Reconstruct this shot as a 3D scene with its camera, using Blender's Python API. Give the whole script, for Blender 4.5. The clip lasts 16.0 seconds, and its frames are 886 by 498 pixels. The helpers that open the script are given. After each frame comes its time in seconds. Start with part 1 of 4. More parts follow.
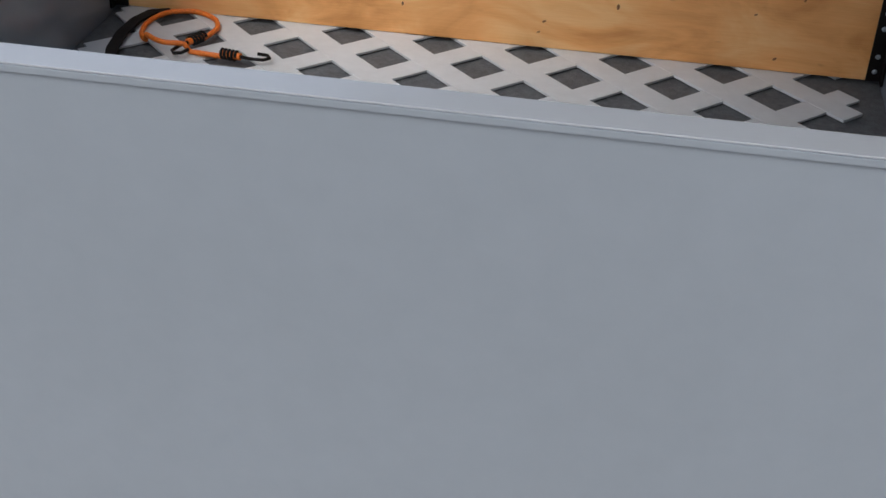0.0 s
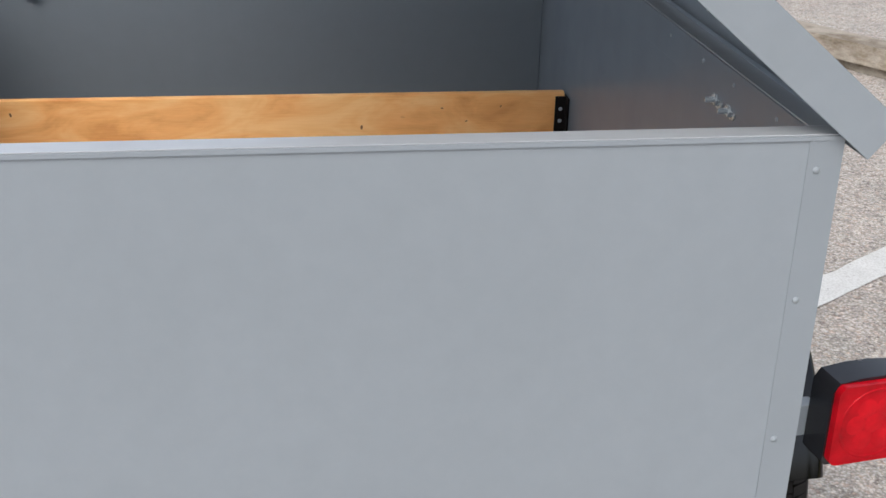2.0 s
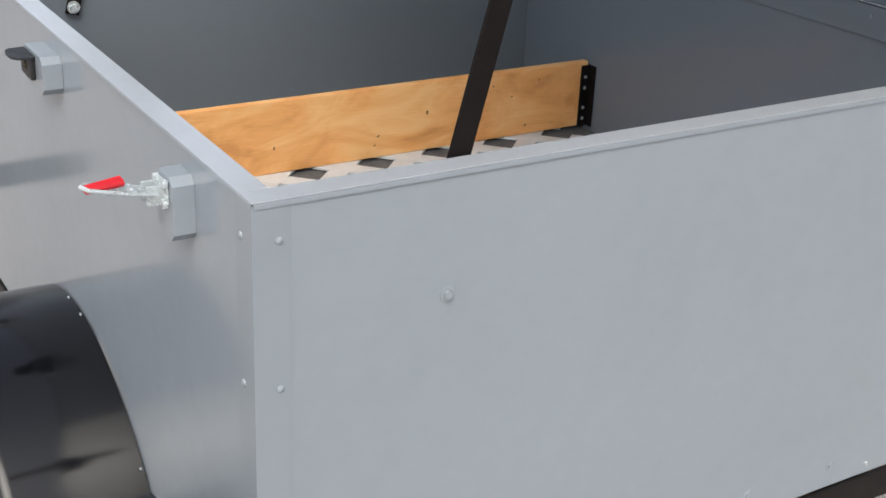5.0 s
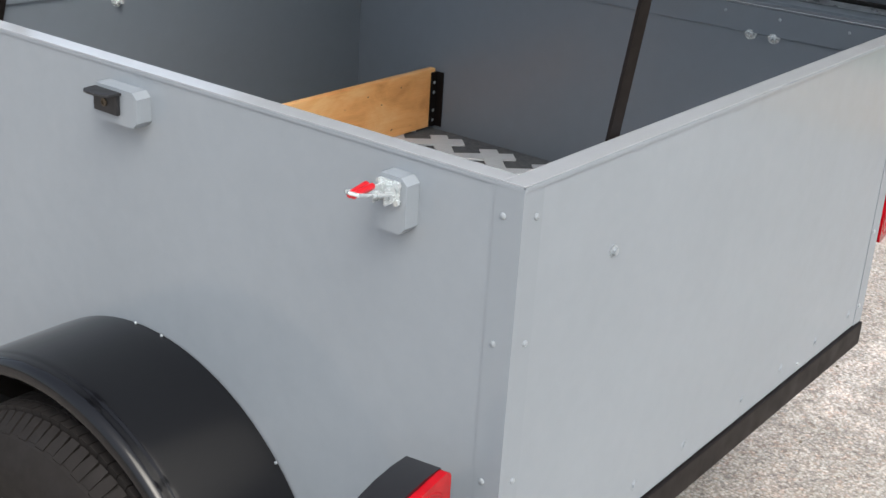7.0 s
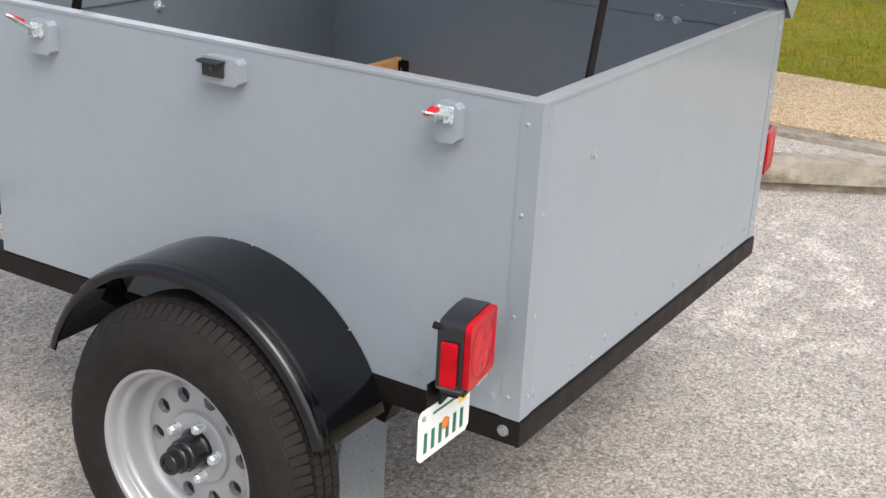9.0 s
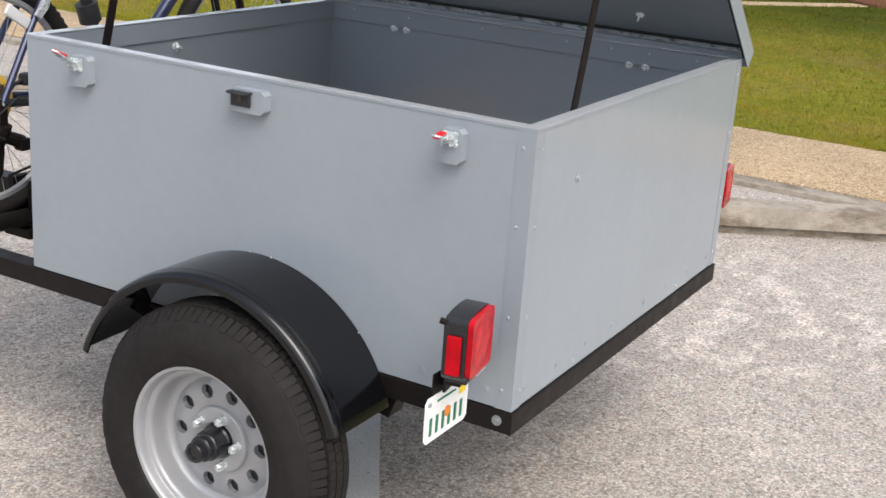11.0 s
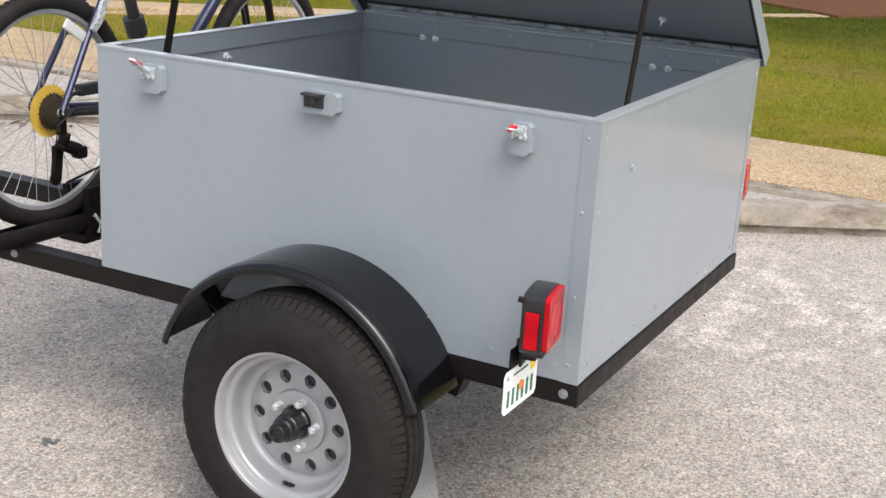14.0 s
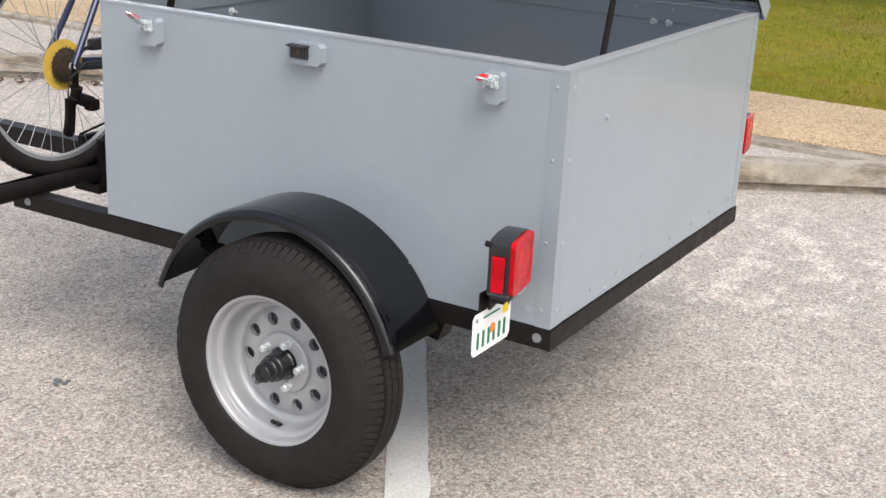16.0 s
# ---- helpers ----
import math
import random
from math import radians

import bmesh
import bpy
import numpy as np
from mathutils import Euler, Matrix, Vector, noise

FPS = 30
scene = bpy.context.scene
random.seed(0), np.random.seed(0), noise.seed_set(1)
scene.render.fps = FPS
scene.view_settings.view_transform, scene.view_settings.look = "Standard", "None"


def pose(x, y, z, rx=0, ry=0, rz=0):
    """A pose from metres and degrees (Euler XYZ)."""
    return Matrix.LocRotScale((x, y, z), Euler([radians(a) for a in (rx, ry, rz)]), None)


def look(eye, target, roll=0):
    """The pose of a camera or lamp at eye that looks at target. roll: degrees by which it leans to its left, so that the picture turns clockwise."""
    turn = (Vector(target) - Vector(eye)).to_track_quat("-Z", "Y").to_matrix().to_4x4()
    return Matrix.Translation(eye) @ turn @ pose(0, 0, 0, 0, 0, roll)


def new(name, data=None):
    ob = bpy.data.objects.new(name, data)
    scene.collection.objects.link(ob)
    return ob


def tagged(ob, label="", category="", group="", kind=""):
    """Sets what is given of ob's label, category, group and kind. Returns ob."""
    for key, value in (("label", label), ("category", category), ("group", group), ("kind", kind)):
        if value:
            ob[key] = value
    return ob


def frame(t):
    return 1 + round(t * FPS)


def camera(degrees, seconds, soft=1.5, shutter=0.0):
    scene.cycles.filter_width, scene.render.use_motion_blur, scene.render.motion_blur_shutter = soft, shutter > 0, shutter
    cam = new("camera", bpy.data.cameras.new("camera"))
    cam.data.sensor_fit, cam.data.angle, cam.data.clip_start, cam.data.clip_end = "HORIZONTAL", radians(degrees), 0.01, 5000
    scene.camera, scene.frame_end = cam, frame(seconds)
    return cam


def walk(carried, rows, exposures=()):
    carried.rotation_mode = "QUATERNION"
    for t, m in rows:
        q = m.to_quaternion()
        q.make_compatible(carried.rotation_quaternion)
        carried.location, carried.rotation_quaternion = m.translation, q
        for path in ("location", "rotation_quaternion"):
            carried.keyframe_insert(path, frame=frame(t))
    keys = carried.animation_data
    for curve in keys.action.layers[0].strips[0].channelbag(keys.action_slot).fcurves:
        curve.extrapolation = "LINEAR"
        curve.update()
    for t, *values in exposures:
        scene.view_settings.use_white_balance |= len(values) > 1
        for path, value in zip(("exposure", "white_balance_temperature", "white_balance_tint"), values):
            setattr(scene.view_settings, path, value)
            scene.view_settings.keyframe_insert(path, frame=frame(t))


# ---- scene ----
cam = camera(38.7, 16.0)
PATH = [
    (0, (0.908, -0.77, 1.511), (0.641, 0.89, 0.426), 2.1),
    (0.5, (0.901, -0.857, 1.514), (0.771, 0.855, 0.488), 2.6),
    (1, (0.87, -1.002, 1.529), (0.828, 0.785, 0.631), 1.5),
    (1.5, (0.768, -1.135, 1.565), (0.912, 0.672, 0.719), 0.7),
    (2, (0.644, -1.271, 1.568), (0.942, 0.533, 0.757), 1.8),
    (2.5, (0.571, -1.455, 1.573), (0.891, 0.335, 0.741), -0.0),
    (3, (0.354, -1.494, 1.58), (0.817, 0.306, 0.84), -0.5),
    (3.5, (0.151, -1.451, 1.598), (0.736, 0.32, 0.875), 1.1),
    (4, (0.027, -1.293, 1.58), (0.708, 0.434, 0.836), 2.5),
    (4.5, (-0.245, -1.218, 1.591), (0.602, 0.425, 0.828), 1.8),
    (5, (-0.429, -1.029, 1.574), (0.54, 0.52, 0.76), 2.7),
    (5.2, (-0.491, -0.97, 1.588), (0.463, 0.578, 0.754), 1.3),
    (7.3, (-1.226, -0.74, 1.59), (0.279, 0.347, 0.844), 3.8),
    (7.5, (-1.28, -0.808, 1.59), (0.221, 0.286, 0.848), 3.9),
    (8, (-1.423, -0.911, 1.606), (0.09, 0.172, 0.873), 2.4),
    (8.5, (-1.617, -0.9, 1.609), (-0.05, 0.119, 0.899), 1.8),
    (8.7, (-1.73, -0.915, 1.629), (-0.144, 0.069, 0.909), 2.5),
    (10.8, (-2.178, -0.995, 1.643), (-0.509, -0.081, 1.029), 3.5),
    (11, (-2.203, -1.03, 1.642), (-0.538, -0.107, 1.03), 4.2),
    (11.5, (-2.252, -1.121, 1.626), (-0.615, -0.156, 1.002), 3.3),
    (12, (-2.328, -1.088, 1.631), (-0.648, -0.192, 1.018), 2.2),
    (12.5, (-2.412, -0.967, 1.634), (-0.712, -0.105, 1.029), 2.2),
    (13, (-2.459, -0.915, 1.632), (-0.761, -0.04, 1.039), 2.7),
    (13.5, (-2.482, -0.912, 1.627), (-0.785, -0.029, 1.043), 3.2),
    (14, (-2.506, -0.92, 1.62), (-0.802, -0.049, 1.04), 3.5),
    (14.5, (-2.49, -0.991, 1.623), (-0.809, -0.079, 1.039), 4.0),
    (15, (-2.471, -1.096, 1.624), (-0.808, -0.172, 1.009), 4.5),
    (15.5, (-2.477, -1.145, 1.629), (-0.826, -0.205, 1.004), 3.5),
    (16, (-2.478, -1.151, 1.614), (-0.842, -0.195, 0.976), 2.9),
]
walk(cam, [(t, look(eye, target, roll)) for t, eye, target, roll in PATH], [(0, 0.34, 6080, 10), (1, 0.56, 6230, 9), (2.5, 0.80, 6330, 9), (4, 0.80, 6370, 8), (5, 0.85, 6400, 8), (7.5, 1.03, 6420, 8), (11, 1.04, 6450, 10), (16, 1.12, 6450, 10)])

# ---- light ----
world = bpy.data.worlds.new("sky")
scene.world = world
world.use_nodes = True
wn, wl = world.node_tree.nodes, world.node_tree.links
sky = wn.new("ShaderNodeTexSky")
sky.sky_type = "NISHITA"
sky.sun_disc = False
SUN_DIR = Vector((-0.42, -0.60, 1.0)).normalized()
sky.sun_elevation = math.asin(SUN_DIR.z)
sky.sun_rotation = math.atan2(SUN_DIR.x, SUN_DIR.y)
sky.air_density, sky.dust_density, sky.ozone_density = 1.0, 4.0, 1.0
wn["Background"].inputs["Strength"].default_value = 0.135
haze = wn.new("ShaderNodeHueSaturation")
haze.inputs["Saturation"].default_value = 0.52
wl.new(sky.outputs[0], haze.inputs["Color"])
wl.new(haze.outputs[0], wn["Background"].inputs["Color"])
sun = new("sun", bpy.data.lights.new("sun", "SUN"))
sun.data.energy, sun.data.angle, sun.data.color = 0.72, radians(42), (1.0, 0.93, 0.81)
sun.matrix_world = look(SUN_DIR * 30, (0, 0, 0))


# ---- materials ----
class Mat:
    """A small builder for node materials with object-space noise."""

    def __init__(self, name, color, rough=0.5, metal=0.0, coords="Object"):
        self.m = bpy.data.materials.new(name)
        self.m.use_nodes = True
        self.n, self.l = self.m.node_tree.nodes, self.m.node_tree.links
        self.b = self.n["Principled BSDF"]
        self.b.inputs["Roughness"].default_value = rough
        self.b.inputs["Metallic"].default_value = metal
        self.b.inputs["Base Color"].default_value = color
        self.co = self.n.new("ShaderNodeTexCoord").outputs[coords]
        self.color = None
        self.base = color

    def mapped(self, scale):
        mp = self.n.new("ShaderNodeMapping")
        mp.inputs["Scale"].default_value = scale
        self.l.new(self.co, mp.inputs["Vector"])
        return mp.outputs[0]

    def noise(self, scale, detail=4, rough=0.55, stretch=None):
        t = self.n.new("ShaderNodeTexNoise")
        t.inputs["Scale"].default_value, t.inputs["Detail"].default_value, t.inputs["Roughness"].default_value = scale, detail, rough
        self.l.new(self.mapped(stretch) if stretch else self.co, t.inputs["Vector"])
        return t.outputs["Fac"]

    def voronoi(self, scale, feature="F1", out="Distance", rand=1.0):
        t = self.n.new("ShaderNodeTexVoronoi")
        t.feature = feature
        t.inputs["Scale"].default_value, t.inputs["Randomness"].default_value = scale, rand
        self.l.new(self.co, t.inputs["Vector"])
        return t.outputs[out]

    def ramp(self, fac, *stops):
        r = self.n.new("ShaderNodeValToRGB")
        e = r.color_ramp.elements
        while len(e) < len(stops):
            e.new(0.5)
        for el, (p, c) in zip(e, stops):
            el.position, el.color = p, c if len(c) == 4 else (*c, 1)
        self.l.new(fac, r.inputs[0])
        return r.outputs[0]

    def mix(self, fac, a, b, kind="MIX"):
        x = self.n.new("ShaderNodeMix")
        x.data_type, x.blend_type = "RGBA", kind
        for i, v in ((0, fac), (6, a), (7, b)):
            if isinstance(v, (int, float, tuple)):
                x.inputs[i].default_value = v
            else:
                self.l.new(v, x.inputs[i])
        return x.outputs[2]

    def paint(self, socket):
        self.color = socket
        self.l.new(socket, self.b.inputs["Base Color"])
        return self

    def vary(self, scale, amount, detail=4, stretch=None):
        """Darkens and lightens the colour by noise."""
        lo, hi = 1 - amount, 1 + amount
        r = self.ramp(self.noise(scale, detail, 0.6, stretch), (0.3, (lo, lo, lo)), (0.7, (hi, hi, hi)))
        return self.paint(self.mix(1.0, self.color or self.base, r, "MULTIPLY"))

    def rough(self, scale, lo, hi, detail=3):
        r = self.ramp(self.noise(scale, detail), (0.3, (lo, lo, lo)), (0.7, (hi, hi, hi)))
        self.l.new(r, self.b.inputs["Roughness"])
        return self

    def bump(self, fac, strength, distance):
        b = self.n.new("ShaderNodeBump")
        b.inputs["Strength"].default_value, b.inputs["Distance"].default_value = strength, distance
        self.l.new(fac, b.inputs["Height"])
        old = self.b.inputs["Normal"].links
        if old:
            self.l.new(old[0].from_socket, b.inputs["Normal"])
        self.l.new(b.outputs[0], self.b.inputs["Normal"])
        return self


def make_paint(name, c, rough):
    m = Mat(name, c, rough)
    m.vary(1.7, 0.035).vary(28, 0.02)
    m.rough(9, rough - 0.03, rough + 0.05)
    m.bump(m.noise(420, 2), 0.008, 0.0005).bump(m.noise(2.2, 2), 0.022, 0.006)
    return m


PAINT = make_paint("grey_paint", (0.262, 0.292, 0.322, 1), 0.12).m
# same grey, base darkened to put the box's and lid's inside shade into colour
SHADED_GREY = make_paint("shaded_grey_paint", (0.148, 0.171, 0.198, 1), 0.32).m
CORNER = Mat("grey_corner_paint", (0.250, 0.279, 0.308, 1), 0.20).vary(6, 0.03).m
# rim base raised above the wall grey to carry the sky's reflection in colour
_m = make_paint("flange_sheen_paint", (0.50, 0.52, 0.545, 1), 0.20)
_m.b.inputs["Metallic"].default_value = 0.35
FLANGE_SHEEN = _m.m
_m = Mat("black_frame_paint", (0.0075, 0.0055, 0.0050, 1), 0.42)
_m.b.inputs["Specular IOR Level"].default_value = 0.22
_m.vary(14, 0.3).rough(20, 0.4, 0.55).bump(_m.noise(90, 3), 0.15, 0.001)
BLACK = _m.m
_m = Mat("black_fender_paint", (0.003, 0.003, 0.004, 1), 0.2)
_m.rough(5, 0.10, 0.13)
_m.b.inputs["Specular IOR Level"].default_value = 0.46
FENDER = _m.m
_m = Mat("black_plastic", (0.016, 0.016, 0.018, 1), 0.45)
_m.vary(30, 0.2).rough(40, 0.45, 0.6)
PLASTIC = _m.m
_m = Mat("smooth_black_plastic", (0.012, 0.012, 0.014, 1), 0.22)
_m.vary(30, 0.2).rough(40, 0.18, 0.28)
GLOSS_BLACK = _m.m
_m = Mat("dull_black_steel", (0.0085, 0.0062, 0.0058, 1), 0.55)
_m.vary(25, 0.3).rough(30, 0.5, 0.65)
_m.b.inputs["Specular IOR Level"].default_value = 0.13
DULL = _m.m
_m = Mat("tyre_rubber", (0.0118, 0.0098, 0.0090, 1), 0.8)
_m.b.inputs["Specular IOR Level"].default_value = 0.3
_m.vary(9, 0.22).vary(70, 0.15).rough(25, 0.7, 0.9).bump(_m.noise(160, 3), 0.25, 0.001)
RUBBER = _m.m
_m = Mat("silver_wheel_paint", (0.375, 0.38, 0.392, 1), 0.32, 0.40)
_m.vary(12, 0.04).rough(30, 0.3, 0.45)
SILVER = _m.m
_m = Mat("zinc", (0.60, 0.64, 0.65, 1), 0.26, 0.45)
_m.vary(60, 0.05).rough(80, 0.2, 0.34)
ZINC = _m.m
_m = Mat("galvanised", (0.30, 0.32, 0.33, 1), 0.4, 0.6)
_m.vary(40, 0.15)
GALV = _m.m
_m = Mat("red_lens", (0.39, 0.002, 0.008, 1), 0.10)
_m.b.inputs["Specular IOR Level"].default_value = 0.18
_m.vary(22, 0.30).bump(_m.voronoi(260), 0.10, 0.001)
LENS = _m.m
_m = Mat("red_inner_lens", (0.47, 0.003, 0.010, 1), 0.12)
_m.b.inputs["Specular IOR Level"].default_value = 0.2
_m.vary(30, 0.25).bump(_m.voronoi(300), 0.08, 0.001)
LENS_CORE = _m.m
_m = Mat("red_grip", (0.55, 0.012, 0.02, 1), 0.35)
_m.vary(30, 0.1)
RED = _m.m
_m = Mat("plate_white", (0.80, 0.80, 0.77, 1), 0.35)
_m.vary(40, 0.04)
PLATE = _m.m
GREEN_INK = Mat("green_ink", (0.02, 0.16, 0.09, 1), 0.5).vary(80, 0.1).m
ORANGE_INK = Mat("orange_ink", (0.75, 0.22, 0.03, 1), 0.5).vary(80, 0.1).m
YELLOW_INK = Mat("yellow_sticker", (0.85, 0.62, 0.02, 1), 0.45).vary(80, 0.1).m

RIVET = make_paint("dull_rivet", (0.27, 0.30, 0.325, 1), 0.35).m

# plywood with flowing grain, darker knots of its own
_m = Mat("varnished_plywood", (0.55, 0.30, 0.11, 1), 0.42)
g1 = _m.noise(5.5, 4, 0.55, (1.0, 1, 2.3))
g1.node.inputs["Distortion"].default_value = 1.4
g2 = _m.noise(60, 4, 0.6, (0.35, 1, 9))
_c = _m.ramp(g1, (0.34, (0.68, 0.29, 0.085)), (0.50, (0.87, 0.42, 0.145)), (0.64, (0.94, 0.555, 0.235)))
_c = _m.mix(0.18, _c, _m.ramp(g2, (0.35, (0.66, 0.29, 0.07)), (0.65, (0.92, 0.56, 0.22))))
_k = _m.ramp(_m.noise(16, 3, 0.7, (0.6, 1, 1.4)), (0.69, (1, 1, 1)), (0.78, (0.55, 0.42, 0.32)))
_m.paint(_m.mix(1.0, _c, _k, "MULTIPLY")).rough(12, 0.36, 0.5).bump(g2, 0.12, 0.001)
PLY = _m.m
KNOT = Mat("knot_wood", (0.20, 0.085, 0.03, 1), 0.5).vary(200, 0.4).m
_m = Mat("white_plastic_lattice", (0.60, 0.62, 0.63, 1), 0.5)
_m.vary(4, 0.05).vary(50, 0.04).bump(_m.noise(150, 2), 0.1, 0.0006)
LATTICE = _m.m
_m = Mat("grey_liner", (0.10, 0.105, 0.11, 1), 0.7)
_m.vary(90, 0.25).bump(_m.voronoi(260), 0.4, 0.002)
LINER = _m.m
_m = Mat("orange_cord", (0.80, 0.19, 0.02, 1), 0.55)
_m.vary(300, 0.25).bump(_m.noise(500, 2), 0.4, 0.001)
CORD = _m.m
_m = Mat("bike_blue_paint", (0.028, 0.034, 0.075, 1), 0.3, 0.3)
_m.vary(20, 0.15)
BLUE = _m.m
_m = Mat("gold_plastic_guard", (0.60, 0.40, 0.07, 1), 0.45)
_m.vary(30, 0.1)
GOLD = _m.m
_m = Mat("oily_steel", (0.11, 0.085, 0.06, 1), 0.4, 0.6)
_m.vary(60, 0.3)
COG = _m.m
_m = Mat("white_reflector", (0.6, 0.6, 0.6, 1), 0.2)
_m.bump(_m.voronoi(200), 0.3, 0.001)
REFLECT = _m.m

# chip-seal asphalt: pale and dark stones in a grey binder
_m = Mat("chipseal_asphalt", (0.3, 0.29, 0.27, 1), 0.85)
stone = _m.voronoi(145, "F1", "Color")
sep = _m.n.new("ShaderNodeSeparateColor")
_m.l.new(stone, sep.inputs[0])
d1 = _m.voronoi(145)
_tint = _m.ramp(sep.outputs[1], (0.15, (1.03, 1.0, 0.97)), (0.5, (1, 1, 1)), (0.85, (0.98, 1.0, 1.02)))
_c = _m.ramp(sep.outputs[0], (0.0, (0.240, 0.215, 0.196)), (0.25, (0.315, 0.288, 0.265)), (0.6, (0.385, 0.356, 0.332)), (0.87, (0.47, 0.446, 0.422)), (1.0, (0.41, 0.355, 0.31)))
_j = _m.ramp(d1, (0.0, (1.06, 1.06, 1.06)), (0.42, (0.97, 0.97, 0.97)), (0.64, (0.70, 0.68, 0.66)))
_c = _m.mix(1.0, _m.mix(1.0, _c, _tint, "MULTIPLY"), _j, "MULTIPLY")
_p = _m.ramp(_m.noise(1.1, 5, 0.62), (0.35, (0.97, 0.94, 0.92)), (0.55, (1.04, 1.01, 0.99)), (0.66, (1.10, 1.08, 1.06)), (0.74, (1.20, 1.18, 1.16)))
_c = _m.mix(1.0, _c, _p, "MULTIPLY")
_c = _m.mix(1.0, _c, _m.ramp(_m.noise(9, 4, 0.6), (0.3, (0.84, 0.88, 0.88)), (0.7, (1.1, 1.1, 1.1))), "MULTIPLY")
# scattered larger chips: pale quartz, dark basalt, a few reddish
chip = _m.n.new("ShaderNodeSeparateColor")
_m.l.new(_m.voronoi(92, "F1", "Color"), chip.inputs[0])
_c = _m.mix(1.0, _c, _m.ramp(chip.outputs[0], (0.10, (0.70, 0.70, 0.71)), (0.15, (1, 1, 1)), (0.82, (1.03, 1.03, 1.03)), (0.90, (1.24, 1.24, 1.24))), "MULTIPLY")
_c = _m.mix(1.0, _c, _m.ramp(chip.outputs[2], (0.90, (1.06, 1.06, 1.06)), (0.94, (1.12, 1.01, 0.96))), "MULTIPLY")
_spot = _m.n.new("ShaderNodeVectorMath")
_spot.operation = "DISTANCE"
_m.l.new(_m.co, _spot.inputs[0])
_spot.inputs[1].default_value = (2.35, 0.35, 0)
_near = _m.ramp(_spot.outputs["Value"], (0.5, (1, 1, 1)), (1.0, (0, 0, 0)))
_scuff = _m.mix(1.0, _near, _m.ramp(_m.noise(4.5, 6, 0.7, (1.0, 1.6, 1)), (0.50, (0, 0, 0)), (0.60, (1, 1, 1))), "MULTIPLY")
_c = _m.mix(1.0, _c, _m.mix(_scuff, (1, 1, 1, 1), (1.42, 1.43, 1.45, 1)), "MULTIPLY")
_m.paint(_c).bump(_m.ramp(d1, (0.0, (1, 1, 1)), (0.6, (0, 0, 0))), 0.38, 0.003).bump(_m.noise(40, 3), 0.3, 0.004)
ASPHALT = _m.m

_m = Mat("worn_white_marking", (0.57, 0.57, 0.555, 1), 0.7)
_w = _m.ramp(_m.voronoi(135), (0.35, (1, 1, 1)), (0.75, (0.84, 0.83, 0.82)))
_m.vary(7, 0.08)
_m.paint(_m.mix(1.0, _m.color, _w, "MULTIPLY"))
_m.paint(_m.mix(_m.ramp(_m.noise(38, 5, 0.7), (0.64, (0, 0, 0)), (0.69, (1, 1, 1))), _m.color, (0.20, 0.19, 0.18, 1)))
_m.bump(_m.voronoi(135), 0.3, 0.003)
MARKING = _m.m

_m = Mat("weathered_concrete", (0.285, 0.25, 0.205, 1), 0.85)
_m.vary(3.5, 0.2).vary(24, 0.12).vary(140, 0.10)
_m.paint(_m.mix(1.0, _m.color, _m.ramp(_m.noise(5, 5, 0.7, (1, 1, 2.5)), (0.46, (1, 1, 1)), (0.66, (0.48, 0.42, 0.35))), "MULTIPLY"))
_m.bump(_m.noise(120, 4), 0.5, 0.004)
CONCRETE = _m.m

_m = Mat("tan_exposed_aggregate", (0.55, 0.42, 0.27, 1), 0.9)
_m.b.inputs["Specular IOR Level"].default_value = 0.25
sv = _m.n.new("ShaderNodeSeparateColor")
_m.l.new(_m.voronoi(115, "F1", "Color"), sv.inputs[0])
_c = _m.ramp(sv.outputs[0], (0.0, (0.19, 0.130, 0.072)), (0.4, (0.32, 0.232, 0.138)), (0.8, (0.42, 0.315, 0.195)), (1.0, (0.52, 0.43, 0.32)))
_m.paint(_c).vary(2.2, 0.12)
_m.bump(_m.voronoi(115), 0.3, 0.003)
WALKWAY = _m.m

_m = Mat("lawn_soil", (0.15, 0.17, 0.04, 1), 0.95)
_m.b.inputs["Specular IOR Level"].default_value = 0.06
_c = _m.ramp(_m.noise(0.55, 6, 0.65), (0.32, (0.125, 0.135, 0.014)), (0.52, (0.165, 0.160, 0.022)), (0.68, (0.20, 0.155, 0.055)))
def far_green(m):
    """How far the grass colour has gone over to a darker green: away from the path, with a ragged edge."""
    sp = m.n.new("ShaderNodeSeparateXYZ")
    m.l.new(m.co, sp.inputs[0])
    add = m.n.new("ShaderNodeMath")
    add.operation = "MULTIPLY_ADD"
    m.l.new(m.noise(0.7, 4, 0.6), add.inputs[0])
    add.inputs[1].default_value = 5.0
    m.l.new(sp.outputs[0], add.inputs[2])
    div = m.n.new("ShaderNodeMath")
    div.operation = "MULTIPLY"
    m.l.new(add.outputs[0], div.inputs[0])
    div.inputs[1].default_value = 0.05
    return m.ramp(div.outputs[0], (0.55, (0, 0, 0)), (0.80, (1, 1, 1)))


